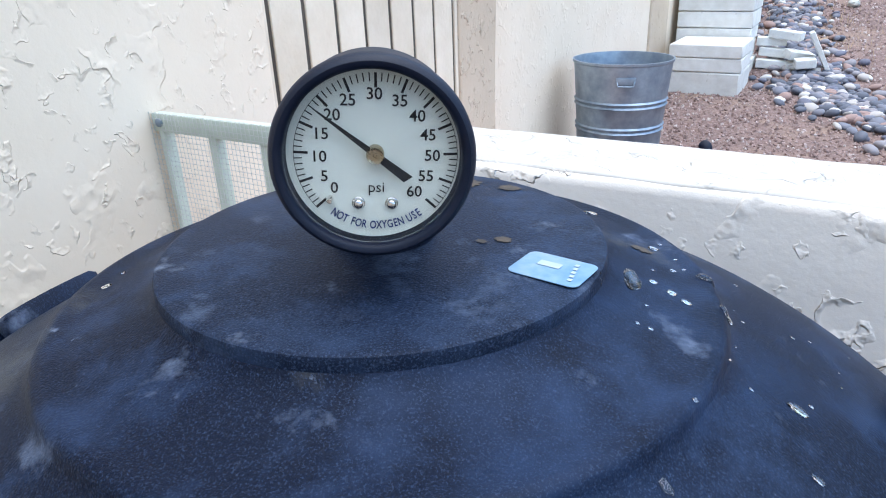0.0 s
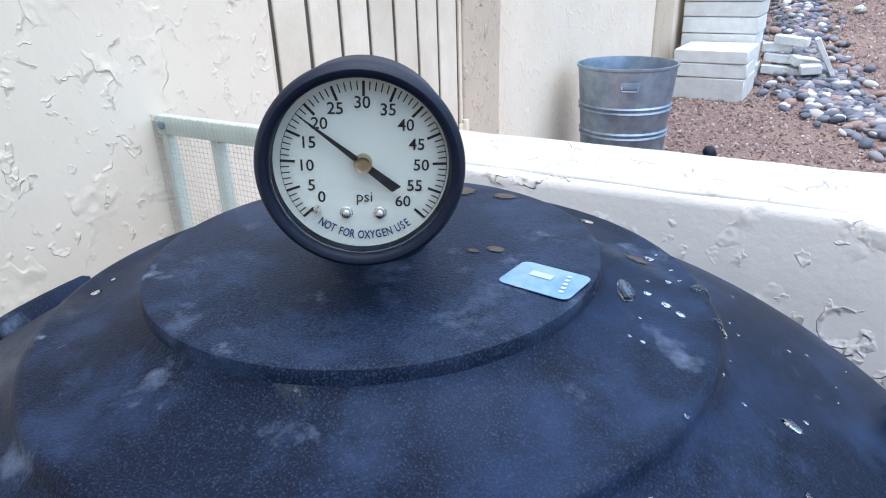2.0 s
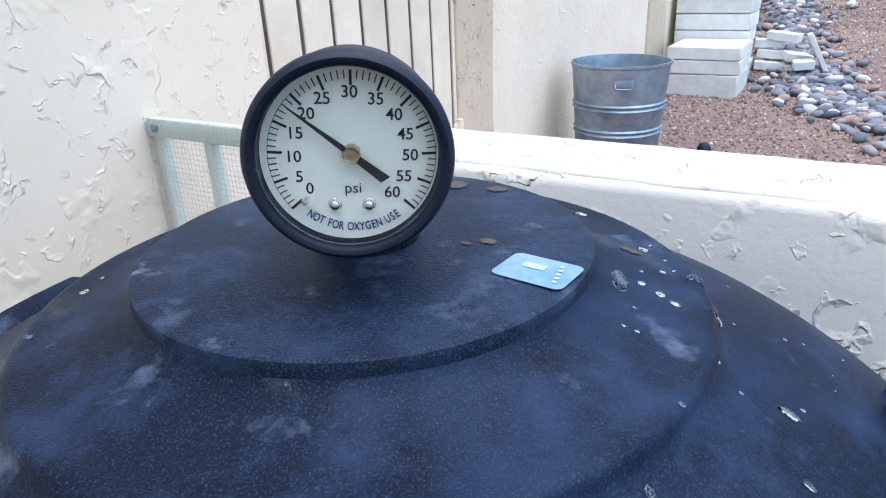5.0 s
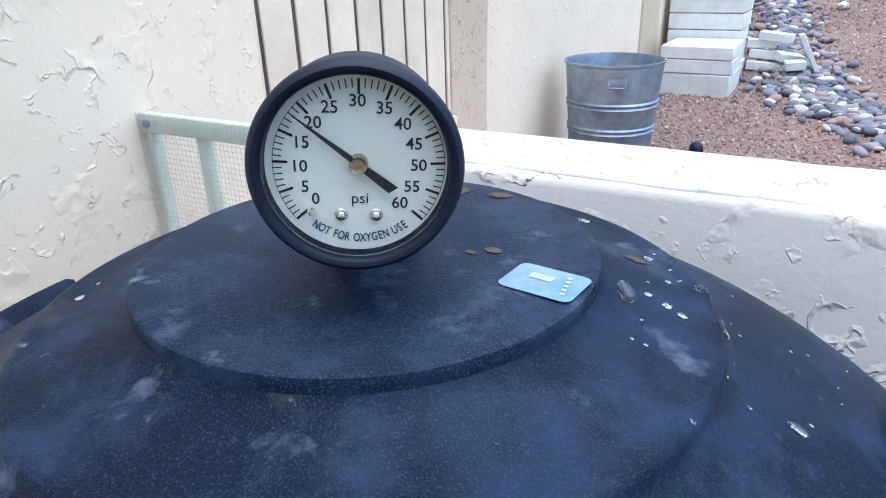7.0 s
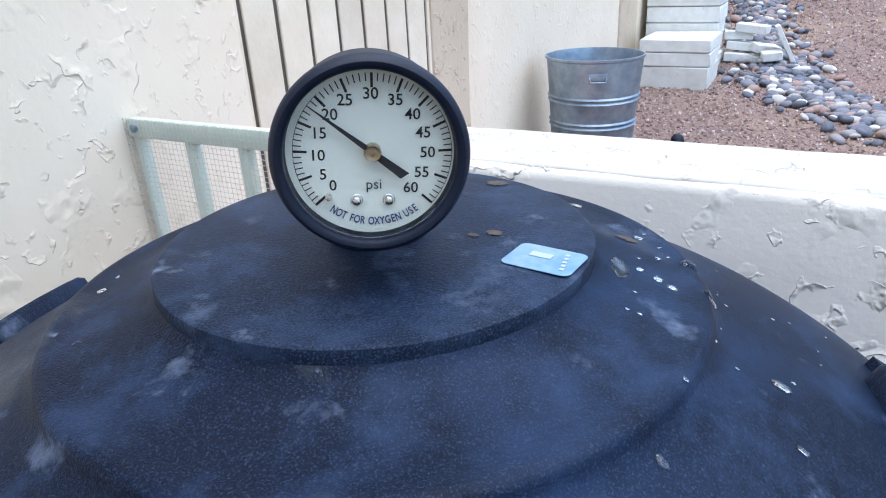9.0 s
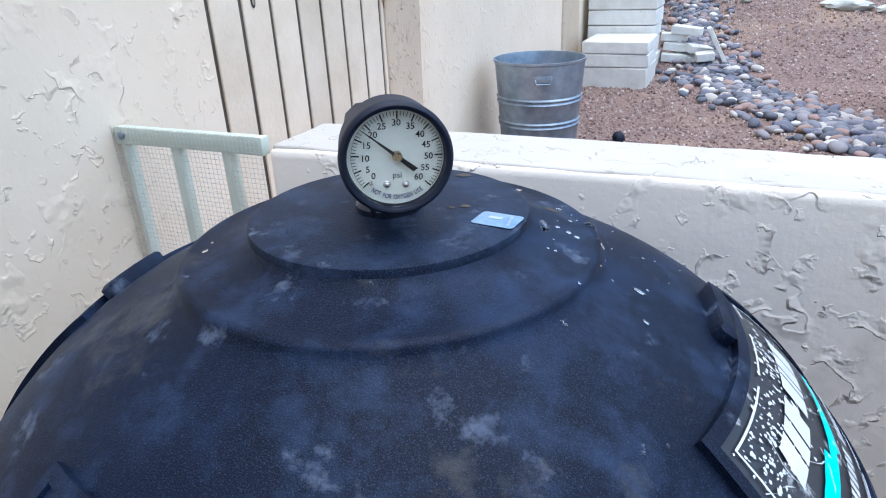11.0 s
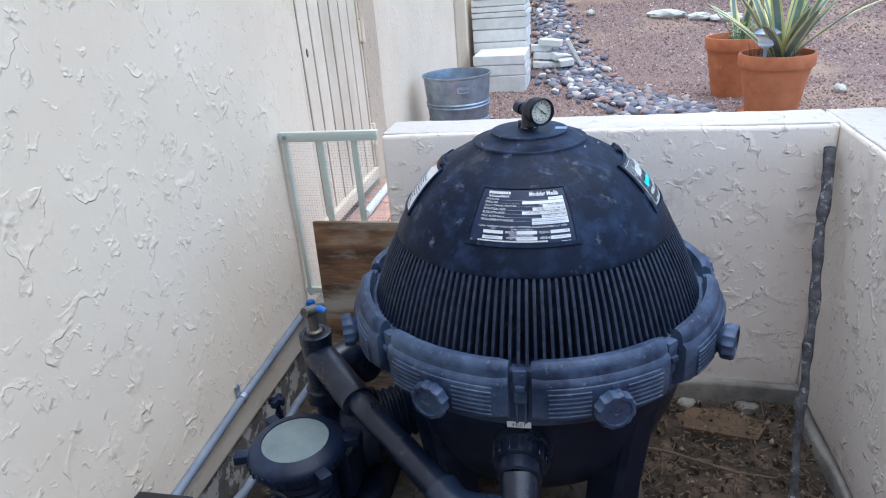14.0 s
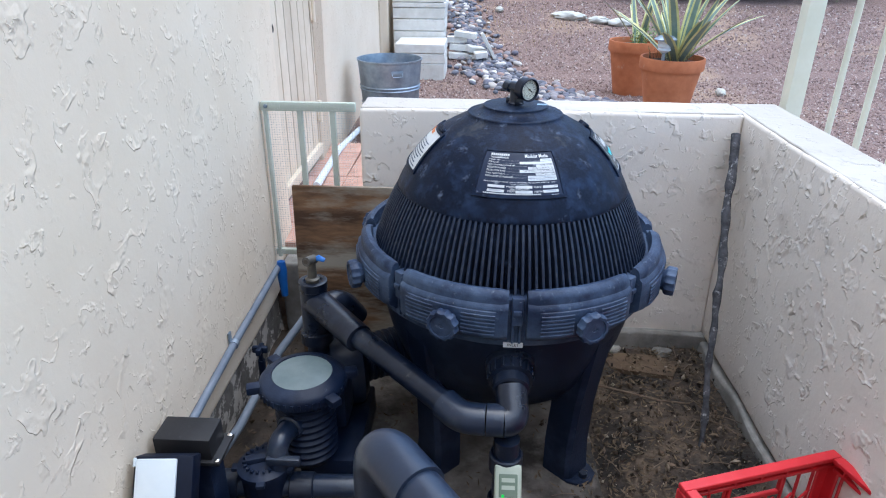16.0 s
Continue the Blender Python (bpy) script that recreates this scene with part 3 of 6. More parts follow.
# eight clamp blocks with knobs
for i in range(8):
    a = -90 + 22.5 + 45 * i + 0.8
    turn = HERE @ pose(0, 0, 0, 0, 0, a)
    bm = bmesh.new()
    da = 19.4
    prof = [(0.366, 0.668), (0.372, 0.690), (0.384, 0.692), (0.394, 0.686), (0.398, 0.676), (0.399, 0.664), (0.406, 0.658), (0.4075, 0.650), (0.4075, 0.588), (0.404, 0.580), (0.396, 0.574), (0.388, 0.566), (0.366, 0.566)]
    n = 14
    cols = []
    for j in range(n + 1):
        f = -1 + 2 * j / n
        ang = da * f
        sh = 0.006 * max(0, abs(f) - 0.85) / 0.15
        cols.append([bm.verts.new(turn @ Vector(((r - (sh if r > 0.38 else 0)) * math.cos(radians(ang)), (r - (sh if r > 0.38 else 0)) * math.sin(radians(ang)), z - (0.5 * sh if z > 0.67 else 0)))) for r, z in prof])
    for p, q in zip(cols, cols[1:]):
        for k in range(len(prof) - 1):
            bm.faces.new((p[k], p[k + 1], q[k + 1], q[k]))
    bm.faces.new(cols[0])
    bm.faces.new(list(reversed(cols[-1])))
    blockp = part("clamp_block", bm, CLAMP, filt)
    # raised plate that carries the moulded lines
    bm = bmesh.new()
    cols = []
    for j in range(15):
        f = -1 + j / 7
        ang = 16.6 * f
        drop = 0.004 if abs(f) > 0.99 else 0.0
        cols.append([bm.verts.new(turn @ Vector(((r - drop) * math.cos(radians(ang)), (r - drop) * math.sin(radians(ang)), z))) for r, z in ((0.4060, 0.583), (0.4100, 0.585), (0.4112, 0.588), (0.4112, 0.645), (0.4100, 0.649), (0.4060, 0.651))])
    for p, q in zip(cols, cols[1:]):
        for k in range(5):
            bm.faces.new((p[k], p[k + 1], q[k + 1], q[k]))
    bm.faces.new(cols[0])
    bm.faces.new(cols[-1])
    part("raised_plate", bm, CLAMP, blockp)
    # moulded lines either side of the knob
    for sgn in (-1, 1):
        bm = bmesh.new()
        for k in range(6):
            z = 0.592 + 0.0095 * k
            cols = []
            for j in range(5):
                ang = sgn * (4.8 + (15.4 - 4.8) * j / 4)
                cols.append([bm.verts.new(turn @ Vector((r * math.cos(radians(ang)), r * math.sin(radians(ang)), zz))) for r, zz in ((0.4106, z - 0.003), (0.4134, z - 0.0014), (0.4134, z + 0.0014), (0.4106, z + 0.003))])
            for p, q in zip(cols, cols[1:]):
                for m in range(3):
                    bm.faces.new((p[m], p[m + 1], q[m + 1], q[m]))
        part("moulded_panel", bm, CLAMP, blockp)["kind"] = "stuff"
    # knob
    bm = bmesh.new()
    km = turn @ Matrix.Translation((0.4095, 0, 0.612)) @ pose(0, 0, 0, 0, 90, 0) @ Matrix.Diagonal((1.12, 1.12, 1, 1))
    n = 48
    lathe(bm, [(0.022, 0.0), (0.024, 0.006), (0.031, 0.010), (0.0335, 0.014), (0.0335, 0.030), (0.031, 0.034), (0.024, 0.0345), (0.023, 0.031), (0.006, 0.031), (0.005, 0.029), (0, 0.029)], n, km)
    for v in bm.verts:
        lo = km.inverted() @ v.co
        rr = math.hypot(lo.x, lo.y)
        if rr > 0.027:
            s = 1 - 0.10 * (0.5 + 0.5 * math.cos(12 * math.atan2(lo.y, lo.x)))
            v.co = km @ Vector((lo.x * s, lo.y * s, lo.z))
    part("clamp_knob", bm, CLAMP, blockp, "fluted black clamp knob")
    # latch between the blocks
    lm = HERE @ pose(0, 0, 0, 0, 0, a + 22.5)
    bm = bmesh.new()
    box(bm, (0.380, 0, 0.64), (0.018, 0.026, 0.07), lm, 0.004)
    box(bm, (0.386, 0, 0.640), (0.02, 0.018, 0.012), lm, 0.003)
    box(bm, (0.376, -0.008, 0.585), (0.012, 0.006, 0.06), lm, 0.002)
    box(bm, (0.376, 0.008, 0.585), (0.012, 0.006, 0.06), lm, 0.002)
    part("latch", bm, CLAMP, filt)
# feet
for i in range(4):
    a = -90 + 45 + 90 * i + 0.8
    turn = HERE @ pose(0, 0, 0, 0, 0, a)
    bm = bmesh.new()
    rows = [(0.52, 0.345, 0.044), (0.40, 0.327, 0.043), (0.26, 0.308, 0.043), (0.12, 0.300, 0.046), (0.03, 0.304, 0.050), (0.0, 0.306, 0.050)]
    cols = []
    for z, r, w in rows:
        cols.append([bm.verts.new(turn @ Vector(p)) for p in ((r - 0.085, -w, z), (r - 0.012, -w, z), (r, -w + 0.012, z), (r, w - 0.012, z), (r - 0.012, w, z), (r - 0.085, w, z), (r - 0.085, w - 0.012, z), (r - 0.02, w - 0.014, z), (r - 0.02, -w + 0.014, z), (r - 0.085, -w + 0.012, z))])
    for p, q in zip(cols, cols[1:]):
        for k in range(10):
            bm.faces.new((p[k], p[(k + 1) % 10], q[(k + 1) % 10], q[k]))
    bm.faces.new(cols[0])
    bm.faces.new(list(reversed(cols[-1])))
    prism(bm, [(0.215, -0.046), (0.305, -0.050), (0.338, -0.034), (0.350, 0.0), (0.338, 0.034), (0.305, 0.050), (0.215, 0.046)], 0.022, turn)
    part("foot", bm, TANK_LOW, filt, "moulded black leg with a bolted toe")
    bm = bmesh.new()
    lathe(bm, [(0, 0.012), (0.010, 0.012), (0.012, 0.008), (0.012, 0)], 12, turn @ Matrix.Translation((0.322, 0, 0.022)))
    part("bolt", bm, PIPE, filt)

# ---- labels, sticker and water on the dome ----
def arc_at(r):
    return ARC[int(r / STEP)]


S0, S1 = arc_at(0.1955), arc_at(0.2665)
SM, RM = (S0 + S1) / 2, 0.236
HALF, TALL = RM * radians(21.6), (S1 - S0) / 2


def label_spot(centre, lift):
    return lambda x, y: on_dome(centre + math.degrees(x / RM), SM - y, lift)


def label_plate(centre, material, text, w=HALF, h=TALL):
    """A label in a raised moulded frame on the dome."""
    bm = bmesh.new()
    quad(bm, -w, -h, w, h, label_spot(centre, 0.0022), 16, 10)
    plate = part("label", bm, material, filt, text)
    bm = bmesh.new()
    e = 0.0075
    for x0, y0, x1, y1, nx, ny in ((-w - e, h, w + e, h + e, 18, 1), (-w - e, -h - e, w + e, -h, 18, 1), (-w - e, -h, -w, h, 1, 12), (w, -h, w + e, h, 1, 12)):
        hi, lo = label_spot(centre, 0.0045), label_spot(centre, -0.004)
        top = quad(bm, x0, y0, x1, y1, hi, nx, ny)
        for xa, ya, xb, yb in ((x0, y0, x1, y0), (x0, y1, x1, y1), (x0, y0, x0, y1), (x1, y0, x1, y1)):
            k = max(nx, ny)
            a = [bm.verts.new(hi(xa + (xb - xa) * i / k, ya + (yb - ya) * i / k)) for i in range(k + 1)]
            b = [bm.verts.new(lo(xa + (xb - xa) * i / k, ya + (yb - ya) * i / k)) for i in range(k + 1)]
            for i in range(k):
                bm.faces.new((a[i], a[i + 1], b[i + 1], b[i]))
    part("label_frame", bm, TANK, plate)
    return plate


FRONT = -89.3
plate = label_plate(FRONT, LABEL, "dark blue rating label with white boxes and print")
spot = label_spot(FRONT, 0.0032)
W2, H2 = 2 * HALF, 2 * TALL


def at(u, v):
    """From shares of the label's width and height, from its upper left corner."""
    return (u - 0.5) * W2, (0.5 - v) * H2


def write(text, u, v, size, align="LEFT", squeeze=1.0, bold=0.0, bm=None):
    x, y = at(u, v)
    return letters(text, size, place=lambda px, py: spot(px + x, py + y), align=align, squeeze=squeeze, bold=bold, bm=bm)


bm = write("Modular Media", 0.745, 0.10, 0.0125, "CENTER", 0.8, 0.0002)
part("print", bm, PRINT, plate, "white heading")
bm = bmesh.new()
for v, text in ((0.205, "MODEL NO."), (0.27, "SERIAL NO."), (0.335, "MAX. WORKING PRESSURE"), (0.40, "FILTRATION AREA"), (0.465, "FILTRATION RATE"), (0.53, "MAX. FLOW RATE"), (0.595, "REPLACEMENT MODULES")):
    write(text, 0.075, v, 0.0058, bm=bm, squeeze=0.92)
part("print", bm, PRINT, plate, "white lines of print")
bm = bmesh.new()
write("TESTED FOR FRESH WATER ONLY - SWIMMING POOLS, SPAS, AND HOT TUBS.", 0.5, 0.715, 0.0052, "CENTER", 0.85, bm=bm)
write("START-UP DATA", 0.5, 0.765, 0.0056, "CENTER", 0.9, bm=bm)
write("SPACE REQUIRED", 0.5, 0.865, 0.0056, "CENTER", 0.9, bm=bm)
write("PRESSURE", 0.345, 0.815, 0.0056, bm=bm)
write("CLEAN AT:", 0.66, 0.815, 0.0056, bm=bm)
write("WIDTH", 0.36, 0.91, 0.0056, bm=bm)
write("HEIGHT:", 0.665, 0.91, 0.0056, bm=bm)
part("print", bm, PRINT, plate, "white small print")
for u0, v0, u1, v1, text in ((0.79, 0.165, 0.96, 0.225, ""), (0.50, 0.235, 0.96, 0.295, ""), (0.72, 0.30, 0.96, 0.36, "50 PSI (345kPa)"), (0.61, 0.365, 0.96, 0.425, "450 SQ. FT. (41.81 SQ. M.)"),
                             (0.50, 0.43, 0.96, 0.49, "0.28 GPM/SQ. FT. (11.4 LPM/SQ. M."), (0.70, 0.495, 0.96, 0.555, "125 GPM (473.2 LPM)"), (0.60, 0.56, 0.96, 0.615, ""), (0.60, 0.62, 0.96, 0.675, ""),
                             (0.13, 0.785, 0.325, 0.84, ""), (0.46, 0.785, 0.645, 0.845, ""), (0.77, 0.785, 0.95, 0.84, "PSI"), (0.13, 0.88, 0.325, 0.94, ""), (0.455, 0.885, 0.645, 0.945, ""), (0.77, 0.88, 0.95, 0.94, "")):
    bm = bmesh.new()
    x0, y0 = at(u0, v0)
    x1, y1 = at(u1, v1)
    quad(bm, x0, y1, x1, y0, label_spot(FRONT, 0.003), 8, 2)
    bx = part("white_box", bm, PRINT, plate)
    if text:
        bm = letters(text, 0.0056, place=lambda px, py, xx=x1 - 0.002, yy=(y0 + y1) / 2: label_spot(FRONT, 0.0042)(px + xx, py + yy), align="RIGHT", squeeze=0.86)
        part("print", bm, INK, bx)
# dotted leaders, the mark and the maker's lines as plain bars
bm = bmesh.new()
for v, u0, u1 in ((0.21, 0.26, 0.78), (0.275, 0.26, 0.49), (0.34, 0.42, 0.71), (0.405, 0.35, 0.60), (0.47, 0.34, 0.49), (0.535, 0.33, 0.69), (0.60, 0.42, 0.59)):
    u = u0
    while u < u1:
        x, y = at(u, v + 0.012)
        quad(bm, x, y, x + 0.0008, y + 0.0007, spot, 1)
        u += 0.016
part("leader", bm, PRINT, plate)["kind"] = "stuff"
for u0, v0, u1, v1 in ((0.085, 0.05, 0.36, 0.105), (0.085, 0.125, 0.36, 0.133), (0.10, 0.145, 0.35, 0.16), (0.09, 0.955, 0.74, 0.972), (0.16, 0.982, 0.74, 0.99), (0.86, 0.972, 0.95, 0.982), (0.82, 0.185, 0.94, 0.205), (0.62, 0.58, 0.94, 0.597), (0.62, 0.64, 0.94, 0.657), (0.16, 0.9, 0.29, 0.915), (0.49, 0.905, 0.61, 0.92), (0.80, 0.9, 0.92, 0.915)):
    bm = bmesh.new()
    dark = v0 > 0.18 and v0 < 0.95
    n = 30 if u1 - u0 > 0.5 else 9 if u1 - u0 > 0.2 else 5
    for i in range(n):
        x0, y0 = at(u0 + (u1 - u0) * i / n, v0)
        x1, y1 = at(u0 + (u1 - u0) * (i + 0.8) / n, v1)
        quad(bm, x0, y1, x1, y0, label_spot(FRONT, 0.0042 if dark else 0.0032), 2)
    part("print", bm, STEEL if dark else PRINT, plate)["kind"] = "stuff"

# label with the maker's mark, as plain shapes
SIDE = 2.0
mark = label_plate(SIDE, LABEL_BLK, "scuffed black label with slanted white mark and cyan flash")
sp = label_spot(SIDE, 0.0034)


def flat(bm, pts, place):
    """A filled outline, cut fine enough to follow the dome."""
    f = bm.faces.new([bm.verts.new((x, y, 0)) for x, y in pts])
    made = bmesh.ops.triangulate(bm, faces=[f])
    bmesh.ops.subdivide_edges(bm, edges=list({e for t in made["faces"] for e in t.edges}), cuts=2, use_grid_fill=True)
    for v in bm.verts:
        if not v.tag:
            v.co = place(v.co.x, v.co.y)
            v.tag = True
    return bm


for i, (x, wd) in enumerate(((-0.057, 0.015), (-0.040, 0.012), (-0.026, 0.016), (-0.0085, 0.005), (-0.0015, 0.015), (0.0155, 0.005), (0.0225, 0.013), (0.0375, 0.014))):
    bm = bmesh.new()
    hgt = 0.005 if i == 3 else 0.019
    y = 0.021
    flat(bm, [(x, y - hgt / 2), (x + wd, y - hgt / 2), (x + wd + 0.35 * hgt, y + hgt / 2), (x + 0.35 * hgt, y + hgt / 2)], sp)
    part("mark_bar", bm, PRINT, mark)
bm = bmesh.new()
flat(bm, [(-0.064, 0.000), (-0.060, 0.002), (-0.056, -0.001), (-0.036, 0.0005), (-0.0125, 0.001), (-0.011, -0.004), (0.024, -0.0035), (0.056, -0.002), (0.057, -0.007), (0.026, -0.010), (0.000, -0.0145), (-0.002, -0.0105), (-0.036, -0.0105), (-0.055, -0.0145), (-0.061, -0.011)], sp)
part("flash", bm, CYAN, mark, "cyan lightning flash")
for y, tall, n, a, b in ((-0.0265, 0.0095, 22, -0.066, 0.064), (-0.0435, 0.0032, 34, -0.056, 0.052)):
    bm = bmesh.new()
    for i in range(n):
        if i in (6, 14, 23):
            continue
        x0, x1 = a + (b - a) * i / n, a + (b - a) * (i + 0.62) / n
        quad(bm, x0, y - tall / 2, x1, y + tall / 2, sp, 2, 2)
    part("print", bm, PRINT, mark)["kind"] = "stuff"
bm = bmesh.new()
T, L0 = TALL - 0.005, HALF - 0.0085
for x0, y0, x1, y1 in ((-L0, -T, -L0 + 0.0014, T), (L0 - 0.0014, -T, L0, T), (-L0, T - 0.0018, -0.018, T), (-0.006, T - 0.0018, 0.040, T), (0.060, T - 0.0018, L0, T),
                       (-L0, -T, -0.040, -T + 0.002), (-0.036, -T, -0.012, -T + 0.002), (-0.006, -T, 0.020, -T + 0.002), (0.026, -T, L0, -T + 0.002)):
    quad(bm, x0, y0, x1, y1, sp, 8, 6)
part("border", bm, PRINT, mark, "thin broken white border")
# flaked white scuffs and fine cracks over the label
rs = random.Random(31)
bm = bmesh.new()
for _ in range(330):
    u = rs.random()
    x, y = (rs.gauss(-0.052, 0.014), rs.gauss(0.033, 0.009)) if u < 0.45 else (rs.gauss(0.016, 0.022), rs.gauss(0.038, 0.006)) if u < 0.8 else (rs.uniform(-0.075, 0.07), rs.uniform(-0.045, 0.04))
    if abs(x) > HALF - 0.004 or abs(y) > TALL - 0.004:
        continue
    r = rs.uniform(0.0004, 0.0017)
    a0 = rs.uniform(0, 6.28)
    bm.faces.new([bm.verts.new(sp(x + r * rs.uniform(0.4, 1.4) * math.cos(a0 + k * 1.257), y + r * rs.uniform(0.4, 1.2) * math.sin(a0 + k * 1.257))) for k in range(5)])
for _ in range(26):
    x, y, a0 = rs.uniform(-0.07, 0.06), rs.uniform(-0.04, 0.03), rs.uniform(0, 6.28)
    for k in range(rs.randint(3, 7)):
        x2, y2 = x + 0.005 * math.cos(a0), y + 0.005 * math.sin(a0)
        if abs(x2) > HALF - 0.004 or abs(y2) > TALL - 0.004:
            break
        nx, ny = -0.00022 * math.sin(a0), 0.00022 * math.cos(a0)
        bm.faces.new([bm.verts.new(sp(*p)) for p in ((x - nx, y - ny), (x2 - nx, y2 - ny), (x2 + nx, y2 + ny), (x + nx, y + ny))])
        x, y, a0 = x2, y2, a0 + rs.uniform(-0.6, 0.6)
part("scuffs", bm, PRINT, mark, "flaked white scuffs and hairline cracks")["kind"] = "stuff"
# pale warning label on the far side
pale = label_plate(181.5, PRINT, "faded white warning label with an orange band")
bm = bmesh.new()
quad(bm, -HALF + 0.004, TALL - 0.014, 0.02, TALL - 0.004, label_spot(181.5, 0.003), 10, 3)
part("band", bm, TERRA, pale, "faded orange band")
bm = bmesh.new()
for i in range(9):
    quad(bm, -HALF + 0.01, TALL - 0.036 - 0.008 * i, HALF - 0.02 + 0.01 * math.sin(i * 5), TALL - 0.033 - 0.008 * i, label_spot(181.5, 0.003), 8, 1)
part("print", bm, CLAMP, pale)["kind"] = "stuff"
for c in (SIDE + 9.5, 190):
    bm = bmesh.new()
    s = arc_at(0.183)
    hi, lo = (lambda x, y, c=c: on_dome(c + math.degrees(x / 0.183), s - y, 0.007)), (lambda x, y, c=c: on_dome(c + math.degrees(x / 0.183), s - y, -0.004))
    out = [(math.copysign(abs(math.cos(t)) ** 0.4, math.cos(t)) * 0.027, math.copysign(abs(math.sin(t)) ** 0.5, math.sin(t)) * 0.0065) for t in (2 * math.pi * i / 24 for i in range(24))]
    r0 = [bm.verts.new(lo(x, y)) for x, y in out]
    r1 = [bm.verts.new(hi(x, y)) for x, y in out]
    r2 = [bm.verts.new(hi(x * 0.9, y * 0.7) + Vector((0, 0, 0.002))) for x, y in out]
    for p, q in ((r0, r1), (r1, r2)):
        for i in range(24):
            bm.faces.new((p[i], p[(i + 1) % 24], q[(i + 1) % 24], q[i]))
    bm.faces.new(r2)
    part("lug", bm, TANK, filt, "rounded moulded lug")
# inlet tag under the band
bm = bmesh.new()
lathe(bm, [(0.3785, 0.556), (0.3785, 0.5425)], 8, HERE, -93.4, -86.6)
tag = part("tag", bm, PRINT, filt, "small white inlet tag")
bm = letters("INLET", 0.0105, place=lambda x, y: Vector((AX + 0.3793 * math.cos(radians(-90) + x / 0.378), AY + 0.3793 * math.sin(radians(-90) + x / 0.378), 0.5493 + y)))
part("print", bm, INK, tag)

# sticker on the lid
bm = bmesh.new()
sm = Matrix.Translation((0.0382, 0.0377, 1.0133)) @ pose(0, 0, 0, 0, 0, -6) @ Matrix.Diagonal((0.98, 0.86, 1, 1))
out = []
for cx, cy, a in ((0.0095, 0.0075, 0), (-0.0095, 0.0075, 90), (-0.0095, -0.0075, 180), (0.0095, -0.0075, 270)):
    out += [(cx + 0.003 * math.cos(radians(a + d)), cy + 0.003 * math.sin(radians(a + d))) for d in range(0, 91, 18)]
prism(bm, out, 0.0002, sm)
stick = part("sticker", bm, STICKER, filt, "pale blue and white foil sticker")
bm = bmesh.new()
for i in range(5):
    box(bm, (0.0085 - 0.0006 * i, -0.006 + 0.003 * i, 0.0004), (0.0015, 0.0018, 0.0001), sm)
box(bm, (-0.002, 0.002, 0.0004), (0.008, 0.004, 0.0001), sm)
part("print", bm, STICKER_INK, stick)["kind"] = "stuff"

# water beads on the shoulder of the dome
BEADS = [(0.057, 0.064, 0.0078, 0.42), (0.063, 0.070, 0.0014, 1.0), (0.070, 0.068, 0.0019, 0.9), (0.075, 0.066, 0.0015, 1.3), (0.055, 0.105, 0.0018, 1.2), (0.066, 0.088, 0.0012, 1), (0.078, 0.090, 0.0030, 1.6), (0.088, 0.071, 0.0024, 1.5), (0.113, 0.048, 0.0019, 1.9), (0.088, 0.015, 0.0009, 1),
         (0.087, -0.011, 0.0013, 1.8), (0.120, 0.024, 0.0012, 1.8), (-0.012, 0.14, 0.005, 2.0), (0.02, 0.132, 0.003, 1.4), (-0.118, -0.016, 0.0016, 1.4), (-0.122, -0.006, 0.0009, 1)]
rng = random.Random(21)
for _ in range(24):
    BEADS.append((rng.uniform(0.05, 0.135), rng.uniform(0.035, 0.13), rng.uniform(0.0003, 0.0007), rng.uniform(1, 1.5)))
for x, y, r, st in BEADS:
    dx, dy = x - AX, y - AY
    ang, rad = math.degrees(math.atan2(dy, dx)), math.hypot(dx, dy)
    bm = bmesh.new()
    s = arc_at(min(rad, 0.31))
    n = 18
    rings = []
    for k, (q, h) in enumerate(((1.0, 0.0), (0.93, 0.30), (0.76, 0.58), (0.50, 0.78), (0.22, 0.88), (0.0, 0.90))):
        rings.append([bm.verts.new(on_dome(ang + math.degrees(q * r * (1 + 0.3 * noise.noise((x * 900 + 1.1 * math.cos(2 * math.pi * i / n), y * 700 + 1.1 * math.sin(2 * math.pi * i / n), 1))) * math.cos(2 * math.pi * i / n) / rad), s + q * r * st * math.sin(2 * math.pi * i / n), 0.0002 + h * min(r, 0.0022) * 0.45)) for i in range(n)])
    for p, q in zip(rings, rings[1:]):
        for i in range(n):
            bm.faces.new((p[i], p[(i + 1) % n], q[(i + 1) % n], q[i]))
    bm.faces.new(rings[0][::-1])
    bmesh.ops.remove_doubles(bm, verts=bm.verts, dist=1e-6)
    bmesh.ops.recalc_face_normals(bm, faces=bm.faces)
    solid("water_drop", bm, water, "clear water bead lying on the dome", "water drop", group="water beads on the filter")

